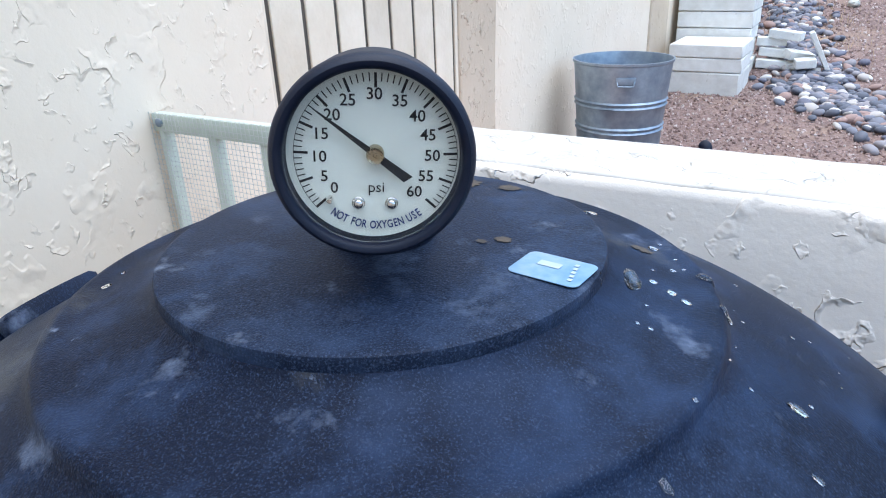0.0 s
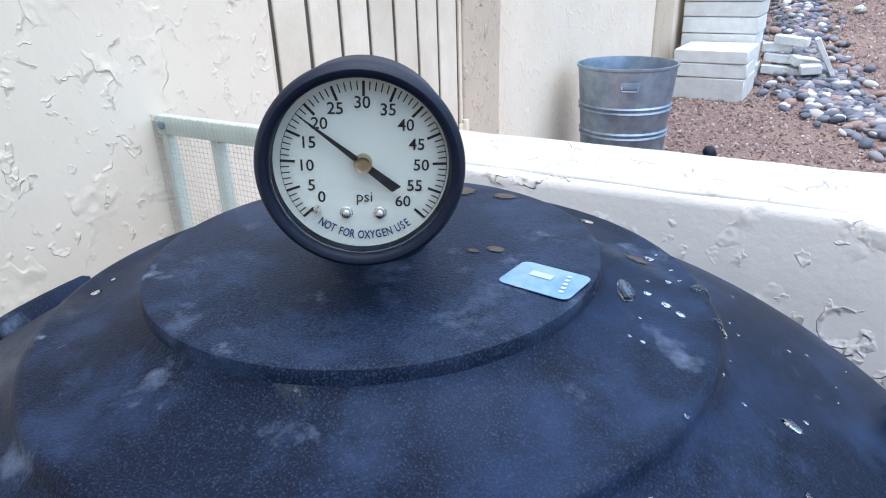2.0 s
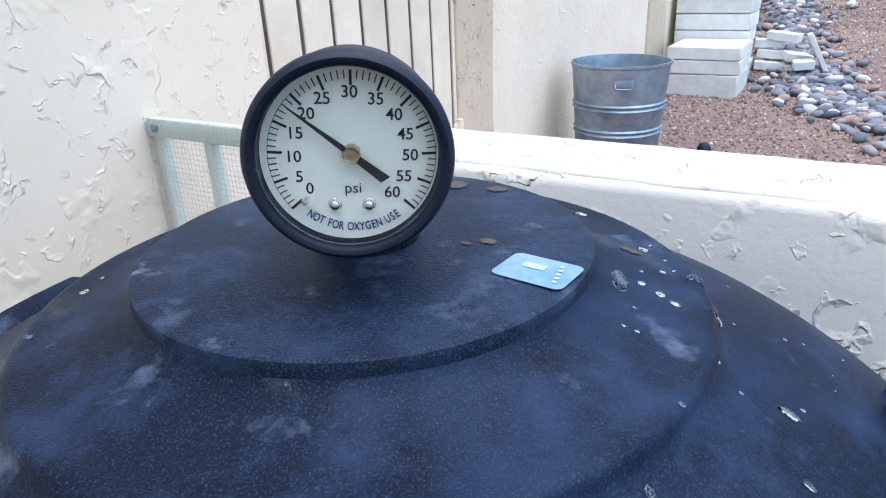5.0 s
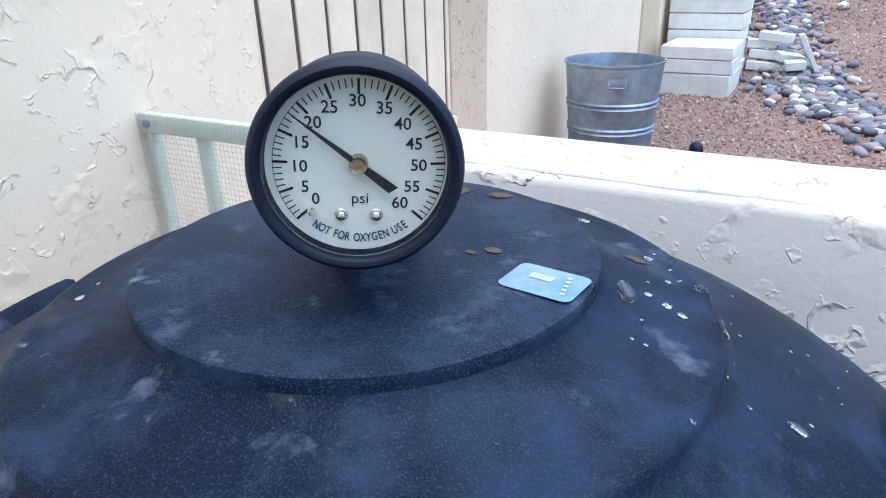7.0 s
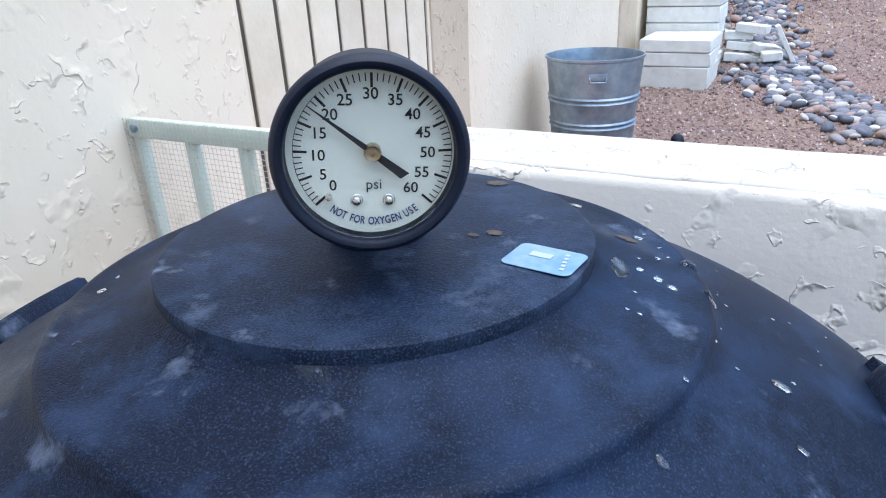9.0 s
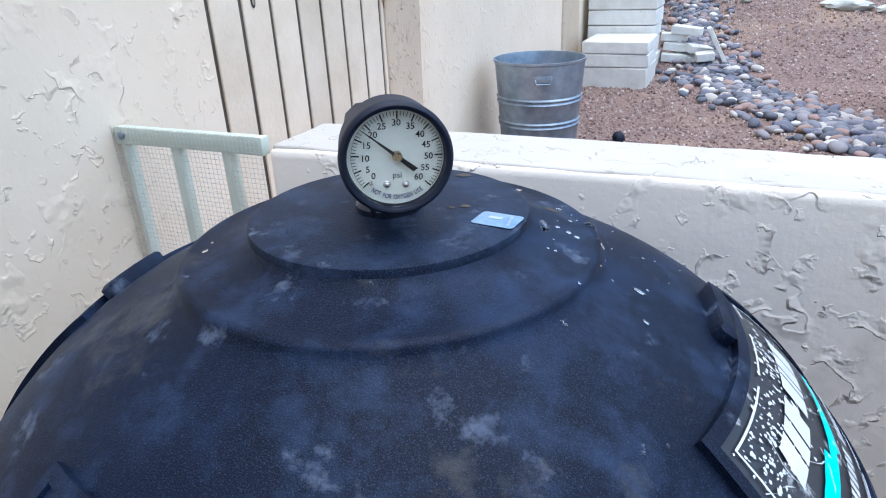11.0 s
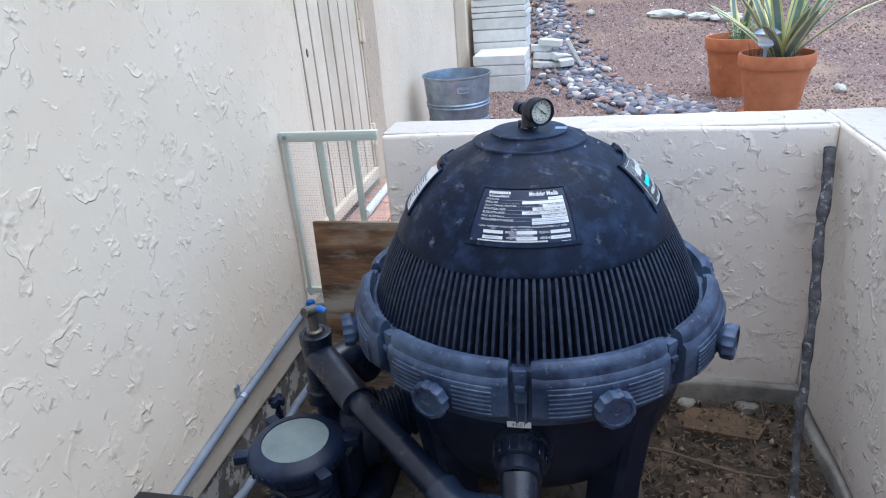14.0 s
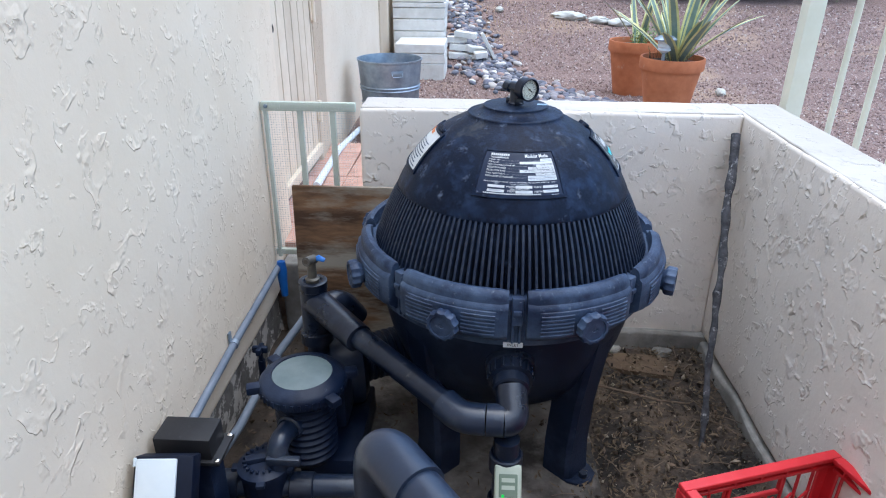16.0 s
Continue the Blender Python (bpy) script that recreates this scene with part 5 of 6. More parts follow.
tube(bm, [(-0.56, 0.22, 0.30), (-0.66, 0.21, 0.27), (-0.735, 0.14, 0.18), (-0.77, 0.02, 0.12), (-0.79, -0.12, 0.09), (-0.79, -0.28, 0.12), (-0.775, -0.40, 0.20), (-0.77, -0.43, 0.27)], 0.0135, 14)
solid("flexible_conduit", bm, CONDUIT, "grey flexible conduit running beside the pump", "conduit")
bm = bmesh.new()
tube(bm, [(-0.79, 0.12, 0.16), (-0.79, 0.12, 0.19)], 0.008, 8)
box(bm, (-0.79, 0.12, 0.20), (0.05, 0.016, 0.022), pose(0, 0, 0), 0.005)
box(bm, (-0.79, 0.12, 0.20), (0.016, 0.05, 0.022), pose(0, 0, 0), 0.005)
tube(bm, [(-0.79, 0.12, 0.0), (-0.79, 0.12, 0.16)], 0.012, 10)
solid("hose_tap", bm, TANK_LOW, "small black tap with a cross handle beside the wall", "tap")

# ---- pit: gate, board, pole, crate ----
gate = thing("wire_gate", "pale green steel gate panel covered with square wire mesh", "gate", (-0.68, 0.545, 0.3))
GY = 0.545
bm = bmesh.new()
box(bm, (-0.682, GY, 0.880), (0.318, 0.020, 0.030), None, 0.003)
part("top_rail", bm, GREEN_STEEL, gate)
for x in (-0.712, -0.602):
    bm = bmesh.new()
    box(bm, (x, GY + 0.004, 0.62), (0.018, 0.018, 0.50), None, 0.002)
    part("bar", bm, GREEN_STEEL, gate)
bm = bmesh.new()
box(bm, (-0.828, GY + 0.004, 0.60), (0.012, 0.02, 0.55), None, 0.002)
part("stile", bm, GREEN_STEEL, gate)
bm = bmesh.new()
box(bm, (-0.682, GY + 0.004, 0.345), (0.318, 0.018, 0.02), None, 0.002)
part("bottom_rail", bm, GREEN_STEEL, gate)
bm = bmesh.new()
lathe(bm, [(0.007, 0), (0.007, 0.004), (0.004, 0.006), (0, 0.006)], 12, along((-0.822, GY - 0.010, 0.881), (-0.822, GY - 1, 0.881)))
part("bolt", bm, STEEL, gate, "steel bolt head")
bm = bmesh.new()
k = 0
x = -0.842
while x < -0.522:
    tube(bm, [(x, GY - 0.0125, 0.33), (x + 0.001, GY - 0.0125 + 0.002 * math.sin(k), 0.62), (x, GY - 0.0125, 0.898)], 0.0004, 4, cap=False)
    x += 0.0085
    k += 1
z = 0.335
while z < 0.9:
    tube(bm, [(-0.845, GY - 0.0136, z), (-0.68, GY - 0.0136, z + 0.001), (-0.522, GY - 0.0136, z)], 0.0004, 4, cap=False)
    z += 0.0085
part("mesh", bm, WIRE, gate, "fine square wire mesh")["kind"] = "stuff"

bm = bmesh.new()
box(bm, (0, 0, 0.319), (0.43, 0.014, 0.638), Matrix.Translation((-0.518, 0.415, 0.0)) @ pose(0, 0, 0, -3, 0, 0), 0.0015, 1)
solid("plywood_board", bm, PLY_A, "weathered brown plywood board leaning behind the filter", "board")

FOOT, HEAD = Vector((0.585, -0.015, -0.01)), Vector((0.712, 0.505, 0.825))
bm = bmesh.new()
n = 46
pts, rad = [], []
for i in range(n + 1):
    f = i / n
    p = FOOT.lerp(HEAD, f)
    pts.append(p + Vector((0.008 * noise.noise((f * 6, 0, 0)), 0.006 * noise.noise((0, f * 6, 4)), 0)))
    rad.append(0.0085 + 0.006 * f + 0.004 * noise.noise((f * 16, 3, 3)))
tube(bm, pts, rad, 14)
for v in bm.verts:
    v.co += 0.0035 * Vector((noise.noise(v.co * 45), noise.noise(v.co * 45 + Vector((7, 0, 0))), 0))
solid("wooden_pole", bm, CHAR, "dark charred wooden pole leaning in the wall corner", "pole")

crate = thing("milk_crate", "red plastic crate with open lattice sides", "crate", (0.58, -0.6, 0))
CA, CB = Vector((0.335, -0.505, 0)), Vector((0.715, -0.382, 0))
ux = (CB - CA).normalized()
ang = math.degrees(math.atan2(ux.y, ux.x))
L, D, H = 0.41, 0.33, 0.32
cmx = Matrix.Translation(CA) @ pose(0, 0, 0, 0, 0, ang)


def crate_side(m, length, cut=0.0):
    """One lattice side, from 0 to length along x, outer face at y = 0."""
    bm = bmesh.new()
    for z, t, d in ((H - 0.006, 0.012, 0.026), (H - 0.034, 0.010, 0.018), (0.012, 0.024, 0.012)):
        box(bm, (length / 2, -d / 2, z), (length - 2 * cut, d, t), m, 0.002, 1)
    box(bm, (length / 2, -0.004, H - 0.022), (length - 0.01 - cut / 2, 0.004, 0.022), m)
    for k in range(1, 6):
        box(bm, (length * k / 6, -0.009, H - 0.02), (0.005, 0.018, 0.034), m, 0.001, 1)
    # hand slot and lattice
    box(bm, (length * 0.5, -0.005, H - 0.090), (length * 0.34, 0.010, 0.012), m, 0.002, 1)
    for s in (0.33, 0.67):
        box(bm, (length * s, -0.005, H - 0.062), (0.010, 0.010, 0.05), m, 0.002, 1)
    for k in range(9):
        x = 0.045 + (length - 0.09) * k / 8
        top = H - 0.096 if abs(k - 4) < 2 else H - 0.038
        box(bm, (x, -0.004, (top + 0.02) / 2), (0.005, 0.007, top - 0.02), m, 0.001, 1)
    for k in range(-3, 9):
        x0, z0, x1, z1 = 0.03 + k * 0.05, 0.02, 0.03 + k * 0.05 + 0.19, 0.21
        f0, f1 = max(0, (0.03 - x0) / 0.19), min(1, (length - 0.03 - x0) / 0.19)
        if f1 > f0:
            p, q = Vector((x0 + 0.19 * f0, -0.004, z0 + 0.19 * f0)), Vector((x0 + 0.19 * f1, -0.004, z0 + 0.19 * f1))
            tube(bm, [m @ p, m @ q], 0.0032, 6)
    return bm


sides = (cmx @ Matrix.Identity(4), L), (cmx @ Matrix.Translation((L, 0, 0)) @ pose(0, 0, 0, 0, 0, -90), D), (cmx @ Matrix.Translation((L, -D, 0)) @ pose(0, 0, 0, 0, 0, 180), L), (cmx @ Matrix.Translation((0, -D, 0)) @ pose(0, 0, 0, 0, 0, 90), D)
for i, (m, length) in enumerate(sides):
    part("lattice_side", crate_side(m, length, 0.0265 * (i % 2)), RED, crate)
for x, y in ((0, 0), (L, 0), (L, -D), (0, -D)):
    bm = bmesh.new()
    sx, sy = (1 if x == 0 else -1), (-1 if y == 0 else 1)
    box(bm, (x + sx * 0.016, y + sy * 0.003, H / 2 - 0.008), (0.036, 0.008, H - 0.016), cmx, 0.003, 1)
    box(bm, (x + sx * 0.003, y + sy * 0.016, H / 2 - 0.008), (0.008, 0.036, H - 0.016), cmx, 0.003, 1)
    part("corner_post", bm, RED, crate)
bm = bmesh.new()
for k in range(1, 8):
    box(bm, (L * k / 8, -D / 2, 0.01), (0.008, D, 0.01), cmx)
    box(bm, (L / 2, -D * k / 8, 0.011), (L, 0.008, 0.01), cmx)
part("base_grid", bm, RED, crate)

# concrete pad under the plant
bm = bmesh.new()
box(bm, (-0.18, -0.10, 0.0), (0.86, 0.86, 0.03), None, 0.008)
solid("pad", bm, SLAB, "stained concrete pad under the filter", "pad", "structure")
bm = bmesh.new()
prism(bm, [(-0.11, -0.05), (0.10, -0.06), (0.13, 0.02), (0.05, 0.06), (-0.09, 0.05), (-0.13, 0.0)], 0.022, pose(0.50, 0.40, -0.016, 1, 0, -8))
solid("flat_stone", bm, surf("tan flagstone", ((0.09, 0.06, 0.04), (0.17, 0.115, 0.07)), 12, 0.9, bump=0.003), "flat tan stone lying in the damp corner", "stone")
for x, y, s in ((0.59, 0.47, 0.035), (0.30, 0.46, 0.025), (0.41, 0.475, 0.03), (0.24, 0.44, 0.02)):
    bm = bmesh.new()
    bmesh.ops.create_icosphere(bm, subdivisions=2, radius=s)
    for v in bm.verts:
        v.co *= 1 + 0.35 * noise.noise(v.co * 30 + Vector((x * 9, y * 9, 0)))
        v.co = Vector((x + v.co.x, y + v.co.y * 0.7, 0.012 + v.co.z * 0.55))
    solid("mortar_lump", bm, MORTAR, "loose grey mortar lump at the foot of the wall", "rubble", group="mortar lumps", smooth=False)

# leaf litter
rng = random.Random(4)
bm = bmesh.new()
for _ in range(2400):
    if rng.random() < 0.6:
        x, y = rng.uniform(0.18, 0.72), rng.uniform(-0.6, 0.5)
    else:
        x, y = rng.uniform(-0.82, 0.70), rng.uniform(-1.0, 0.5)
    ln, w = rng.uniform(0.004, 0.017), rng.uniform(0.0012, 0.0045)
    m = pose(x, y, 0.014 + 0.012 * rng.random(), rng.uniform(-25, 25), rng.uniform(-25, 25), rng.uniform(0, 360))
    c = rng.uniform(-0.004, 0.006)
    a, b, d, e = [bm.verts.new(m @ Vector(p)) for p in ((-ln, 0, c), (0, -w, 0), (ln, 0, c), (0, w, 0))]
    bm.faces.new((a, b, d))
    bm.faces.new((a, d, e))
litter = solid("leaf_litter", bm, DRY, "dry brown leaf litter scattered on the earth", "leaf litter", "stuff")
bm = bmesh.new()
for _ in range(60):
    x, y, a = rng.uniform(0.15, 0.70), rng.uniform(-0.5, 0.48), rng.uniform(0, 6.3)
    ln = rng.uniform(0.03, 0.12)
    p = Vector((x, y, 0.018))
    q = p + Vector((math.cos(a), math.sin(a), rng.uniform(-0.02, 0.08))) * ln
    tube(bm, [p, p.lerp(q, 0.5) + Vector((0.004, 0.003, 0.004)), q], [0.0016, 0.0013, 0.0007], 5)
tube(bm, [(0.17, 0.26, 0.02), (0.33, 0.22, 0.03), (0.5, 0.17, 0.02), (0.6, 0.16, 0.018)], [0.004, 0.0035, 0.003, 0.002], 6)
solid("twigs", bm, TWIG, "thin dry twigs on the earth floor", "twigs", "stuff")
# clods and chips in the damp earth
verts, faces = [], []
for n in range(3000):
    x, y = (rng.uniform(0.12, 0.73), rng.uniform(-0.7, 0.5)) if n % 4 else (rng.uniform(-0.84, 0.2), rng.uniform(-1.0, 0.5))
    sz = 0.0018 + 0.009 * rng.random() ** 3
    m = pose(x, y, 0.006 + 0.016 * noise.noise((x * 5, y * 5, 0)) + 0.012 * noise.noise((x * 17, y * 17, 3)), rng.uniform(0, 90), rng.uniform(0, 90), rng.uniform(0, 360)) @ Matrix.Diagonal((sz * rng.uniform(0.8, 1.8), sz, sz * 0.7, 1))
    k = len(verts)
    verts += [tuple(m @ Vector(p)) for p in ((1, 0, 0), (-1, 0.1, 0), (0, 1, 0.1), (0.1, -1, 0), (0, 0, 1), (0, 0.1, -1))]
    faces += [[k + a, k + b, k + c] for a, b, c in ((0, 2, 4), (2, 1, 4), (1, 3, 4), (3, 0, 4), (2, 0, 5), (1, 2, 5), (3, 1, 5), (0, 3, 5))]
me = bpy.data.meshes.new("soil_clods")
me.from_pydata(verts, [], faces)
CLOD = surf("earth clods", ((0.05, 0.035, 0.025), (0.12, 0.08, 0.05)), 8, 0.95)
dn = CLOD.node_tree
g3, r3 = dn.nodes.new("ShaderNodeNewGeometry"), dn.nodes.new("ShaderNodeValToRGB")
for i, (p, c) in enumerate(((0.0, (0.012, 0.010, 0.008)), (0.45, (0.05, 0.035, 0.025)), (0.85, (0.15, 0.105, 0.07)), (1.0, (0.36, 0.30, 0.23)))):
    e = r3.color_ramp.elements[i] if i < 2 else r3.color_ramp.elements.new(p)
    e.position, e.color = p, (*c, 1)
dn.links.new(g3.outputs["Random Per Island"], r3.inputs["Fac"])
dn.links.new(r3.outputs["Color"], dn.nodes["Principled BSDF"].inputs["Base Color"])
me.materials.append(CLOD)
tagged(new("soil_clods", me), "dark earth clods and pale chips on the floor", "soil", "", "stuff")

# ---- yard ----
bucket = thing("metal_tub", "galvanised steel tub with two ribs beside the house wall", "tub", (-0.688, 2.75, lie(-0.7, 2.75)))
BZ = lie(-0.7, 2.75)
bm = bmesh.new()
TOPZ = 0.696
hh = TOPZ - BZ


def tub_r(f):
    return 0.171 + 0.036 * f


prof = [(0, 0.012), (tub_r(0), 0.012), (tub_r(0), 0.0)]
for f in (0.05, 0.30):
    prof.append((tub_r(f), hh * f))
for f in (0.40, 0.44, 0.62, 0.66):
    prof += [(tub_r(f) - 0.001, hh * (f - 0.015)), (tub_r(f) + 0.005, hh * f), (tub_r(f) - 0.001, hh * (f + 0.015))]
prof += [(tub_r(0.98), hh * 0.97), (tub_r(1) + 0.005, hh * 0.98), (tub_r(1) + 0.006, hh), (tub_r(1) - 0.001, hh), (tub_r(1) - 0.004, hh * 0.97), (tub_r(0) - 0.004, 0.02), (0, 0.02)]
lathe(bm, prof, 64, Matrix.Translation((-0.688, 2.75, BZ)))
part("shell", bm, STEEL, bucket)
for a in (-70, 110):
    m = Matrix.Translation((-0.688, 2.75, BZ)) @ pose(0, 0, 0, 0, 0, a)
    bm = bmesh.new()
    r = tub_r(0.84)
    tube(bm, [m @ Vector((r + 0.002, -0.035, hh * 0.86)), m @ Vector((r + 0.012, -0.030, hh * 0.82)), m @ Vector((r + 0.012, 0.030, hh * 0.82)), m @ Vector((r + 0.002, 0.035, hh * 0.86))], 0.004, 8)
    box(bm, (r + 0.002, 0, hh * 0.86), (0.006, 0.08, 0.03), m, 0.002)
    part("handle", bm, STEEL, bucket)

# white slabs and blocks piled against the house
rng = random.Random(8)


def slab(name, x0, x1, y0, y1, z0, z1, label, cat, group, turn=0.0, tilt=(0, 0)):
    bm = bmesh.new()
    m = pose((x0 + x1) / 2, (y0 + y1) / 2, (z0 + z1) / 2, tilt[0], tilt[1], turn)
    box(bm, (0, 0, 0), (x1 - x0, y1 - y0, z1 - z0), m, 0.006, 1)
    for v in bm.verts:
        v.co += 0.004 * Vector((noise.noise(v.co * 9), noise.noise(v.co * 9 + Vector((3, 0, 0))), 0))
    return solid(name, bm, WHITE, label, cat, group=group)


z = lie(-0.6, 4.6) - 0.01
for t in (0.15, 0.09, 0.085):
    slab("white_slab", -0.86, -0.41, 4.47, 4.96, z, z + t - 0.004, "thick white-painted slab in a low stack", "slab", "low stack of slabs", rng.uniform(-1, 1))
    z += t
z = lie(-0.6, 5.1) - 0.02
for t in (0.13, 0.12, 0.10, 0.11, 0.10, 0.05, 0.05, 0.06, 0.06):
    slab("white_slab", -0.93, -0.43 + rng.uniform(-.012, .012), 4.97, 5.40, z, z + t - 0.005, "white-painted slab in the tall stack", "slab", "tall stack of slabs", rng.uniform(-1.5, 1.5))
    z += t
for dx0, dx1, t in ((-0.82, -0.66, 0.07), (-0.63, -0.45, 0.07), (-0.62, -0.43, 0.065), (-0.64, -0.40, 0.06), (-0.64, -0.38, 0.11), (-0.60, -0.44, 0.05), (-0.59, -0.43, 0.06), (-0.56, -0.49, 0.07)):
    slab("white_block", dx0, dx1, 5.02, 5.28, z, z + t - 0.004, "small white-painted block on the tall stack", "block", "blocks on the stack", rng.uniform(-5, 5))
    if dx0 > -0.8:
        z += t
# loose bricks
for x, y, dz, rx, ry, rz, ln in ((-0.30, 5.30, 0.0, 0, 3, 5, 0.22), (-0.13, 5.32, 0.0, 8, -4, 28, 0.2), (-0.30, 5.36, 0.065, 0, 4, -6, 0.2), (-0.14, 5.30, 0.07, 10, 10, 35, 0.19), (-0.33, 5.40, 0.13, 0, 0, 3, 0.2), (-0.24, 5.36, 0.19, 0, 5, -14, 0.22), (-0.08, 5.18, 0.06, 5, -6, 12, 0.13)):
    bm = bmesh.new()
    box(bm, (0, 0, 0.03), (ln, 0.1, 0.058), pose(x, y, lie(x, y) + dz, rx, ry, rz), 0.004, 1)
    solid("loose_brick", bm, WHITE, "white-painted brick in a tumbled heap", "brick", group="tumbled bricks")
bm = bmesh.new()
box(bm, (0, 0, 0.14), (0.03, 0.12, 0.30), pose(0.06, 5.25, lie(0, 5.4), 0, -28, 8), 0.003, 1)
solid("leaning_tile", bm, WHITE, "white tile leaning against the tumbled bricks", "tile")

# river pebbles in a curving bed
rng = random.Random(3)
shapes = []
for k in range(6):
    b = bmesh.new()
    bmesh.ops.create_icosphere(b, subdivisions=2, radius=1)
    for v in b.verts:
        v.co *= 1 + 0.16 * noise.noise(v.co * 1.3 + Vector((9 * k, 0, 0)))
    b.verts.index_update()
    shapes.append(([v.co.copy() for v in b.verts], [[v.index for v in f.verts] for f in b.faces]))
    b.free()


def bed_line(f):
    """Middle of the pebble bed, from the far house wall to the near right."""
    pts = [(-0.33, 9.0), (-0.33, 7.2), (-0.20, 5.9), (0.02, 4.95), (0.32, 4.20), (0.72, 3.55), (1.10, 2.95), (1.5, 2.4)]
    f *= len(pts) - 1
    i = min(int(f), len(pts) - 2)
    return Vector(pts[i]).lerp(Vector(pts[i + 1]), f - i)


verts, faces = [], []
singles = []
for n in range(1900):
    f = rng.random()
    c = bed_line(f)
    w = 0.20 + 0.16 * f
    x, y = c.x + rng.gauss(0, 0.5) * w, c.y + rng.gauss(0, 0.5) * w * 0.9
    s = rng.uniform(0.018, 0.042)
    co, fa = shapes[n % 6]
    m = pose(x, y, lie(x, y) + s * 0.3 + rng.uniform(0, 0.02), rng.uniform(-25, 25), rng.uniform(-25, 25), rng.uniform(0, 360)) @ Matrix.Diagonal((s * rng.uniform(1.0, 1.5), s, s * rng.uniform(0.5, 0.75), 1))
    k = len(verts)
    verts += [m @ v for v in co]
    faces += [[k + i for i in q] for q in fa]
me = bpy.data.meshes.new("pebbles")
me.from_pydata([tuple(v) for v in verts], [], faces)
me.shade_smooth()
me.materials.append(PEBBLE)
tagged(new("pebbles", me), "rounded grey river pebbles in a curving bed", "pebbles", "", "stuff")
# crushed stones over the gravel near the wall
verts, faces = [], []
for n in range(34000):
    f = rng.random() ** 1.2
    x, y = rng.uniform(-0.9, 3.0 + 2.0 * f), 0.75 + 6.8 * f
    s = rng.uniform(0.004, 0.012) * (1 + 0.7 * f)
    m = pose(x, y, lie(x, y) + s * 0.2, rng.uniform(0, 90), rng.uniform(0, 90), rng.uniform(0, 360)) @ Matrix.Diagonal((s, s * 0.8, s * 0.7, 1))
    k = len(verts)
    verts += [m @ Vector(p) for p in ((1, 0, 0), (-1, 0.1, 0), (0, 1, 0.1), (0.1, -1, 0), (0, 0, 1), (0, 0.1, -1))]
    faces += [[k + a, k + b, k + c] for a, b, c in ((0, 2, 4), (2, 1, 4), (1, 3, 4), (3, 0, 4), (2, 0, 5), (1, 2, 5), (3, 1, 5), (0, 3, 5))]
me = bpy.data.meshes.new("gravel")
me.from_pydata([tuple(v) for v in verts], [], faces)
CHIP = surf("pink stone chips", ((0.3, 0.2, 0.16), (0.5, 0.36, 0.3)), 8, 0.95)
cn = CHIP.node_tree
g2, r2 = cn.nodes.new("ShaderNodeNewGeometry"), cn.nodes.new("ShaderNodeValToRGB")
for i, (p, c) in enumerate(((0.0, (0.15, 0.10, 0.088)), (0.3, (0.27, 0.185, 0.16)), (0.75, (0.36, 0.265, 0.235)), (1.0, (0.56, 0.48, 0.44)))):
    e = r2.color_ramp.elements[i] if i < 2 else r2.color_ramp.elements.new(p)
    e.position, e.color = p, (*c, 1)
cn.links.new(g2.outputs["Random Per Island"], r2.inputs["Fac"])
cn.links.new(r2.outputs["Color"], cn.nodes["Principled BSDF"].inputs["Base Color"])
me.materials.append(CHIP)
tagged(new("gravel", me), "pink crushed stone chips over the yard", "gravel", "", "stuff")
bm = bmesh.new()
bmesh.ops.create_icosphere(bm, subdivisions=2, radius=0.035)
for v in bm.verts:
    v.co *= 1 + 0.3 * noise.noise(v.co * 30)
    v.co += Vector((-0.37, 3.15, lie(-0.37, 3.15) + 0.02))
solid("dark_stone", bm, RUBBER, "small black stone on the gravel", "stone")
for x, y, ln, rz in ((0.98, 6.85, 0.42, -22), (1.32, 6.70, 0.26, -35), (1.58, 6.62, 0.34, -5), (0.15, 7.1, 0.10, 10), (1.95, 4.1, 0.07, 10)):
    bm = bmesh.new()
    bmesh.ops.create_icosphere(bm, subdivisions=3, radius=1)
    for v in bm.verts:
        v.co = Vector((v.co.x * ln / 2, v.co.y * (0.05 + ln * 0.12), v.co.z * (0.03 + 0.06 * ln))) * (1 + 0.3 * noise.noise(v.co * 2.2 + Vector((x, y, 0))))
        v.co = pose(x, y, lie(x, y) + 0.03, 0, 0, rz) @ v.co
    solid("edging_stone", bm, surf("pale weathered stone", ((0.40, 0.40, 0.36), (0.60, 0.58, 0.52)), 12, 0.9, bump=0.004), "pale rough stone lying on the gravel", "stone", group="edging stones")


def pot(x, y, r, rim_z, label):
    z0 = lie(x, y)
    hgt = rim_z - z0
    p = thing("plant_pot", label, "plant pot", (x, y, z0), group="terracotta pots")
    bm = bmesh.new()
    lathe(bm, [(0, 0.0), (r * 0.66, 0.0), (r * 0.92, hgt * 0.80), (r * 0.98, hgt * 0.80), (r, hgt * 0.83), (r * 1.0, hgt * 0.98), (r * 0.985, hgt), (r * 0.93, hgt), (r * 0.91, hgt * 0.97), (r * 0.88, hgt * 0.80)], 64, Matrix.Translation((x, y, z0)))
    part("shell", bm, TERRA, p, "terracotta shell with a thick rim")
    bm = bmesh.new()
    lathe(bm, [(0, hgt * 0.9), (r * 0.9, hgt * 0.9)], 40, Matrix.Translation((x, y, z0)))
    part("soil", bm, SOIL, p)
    return p


P1, P2 = (1.30, 3.38), (1.215, 4.20)
pot(*P1, 0.230, 0.635, "terracotta pot with a striped agave on a clay saucer")
pot(*P2, 0.225, 0.645, "terracotta pot with thin striped leaves and small weeds")
bm = bmesh.new()
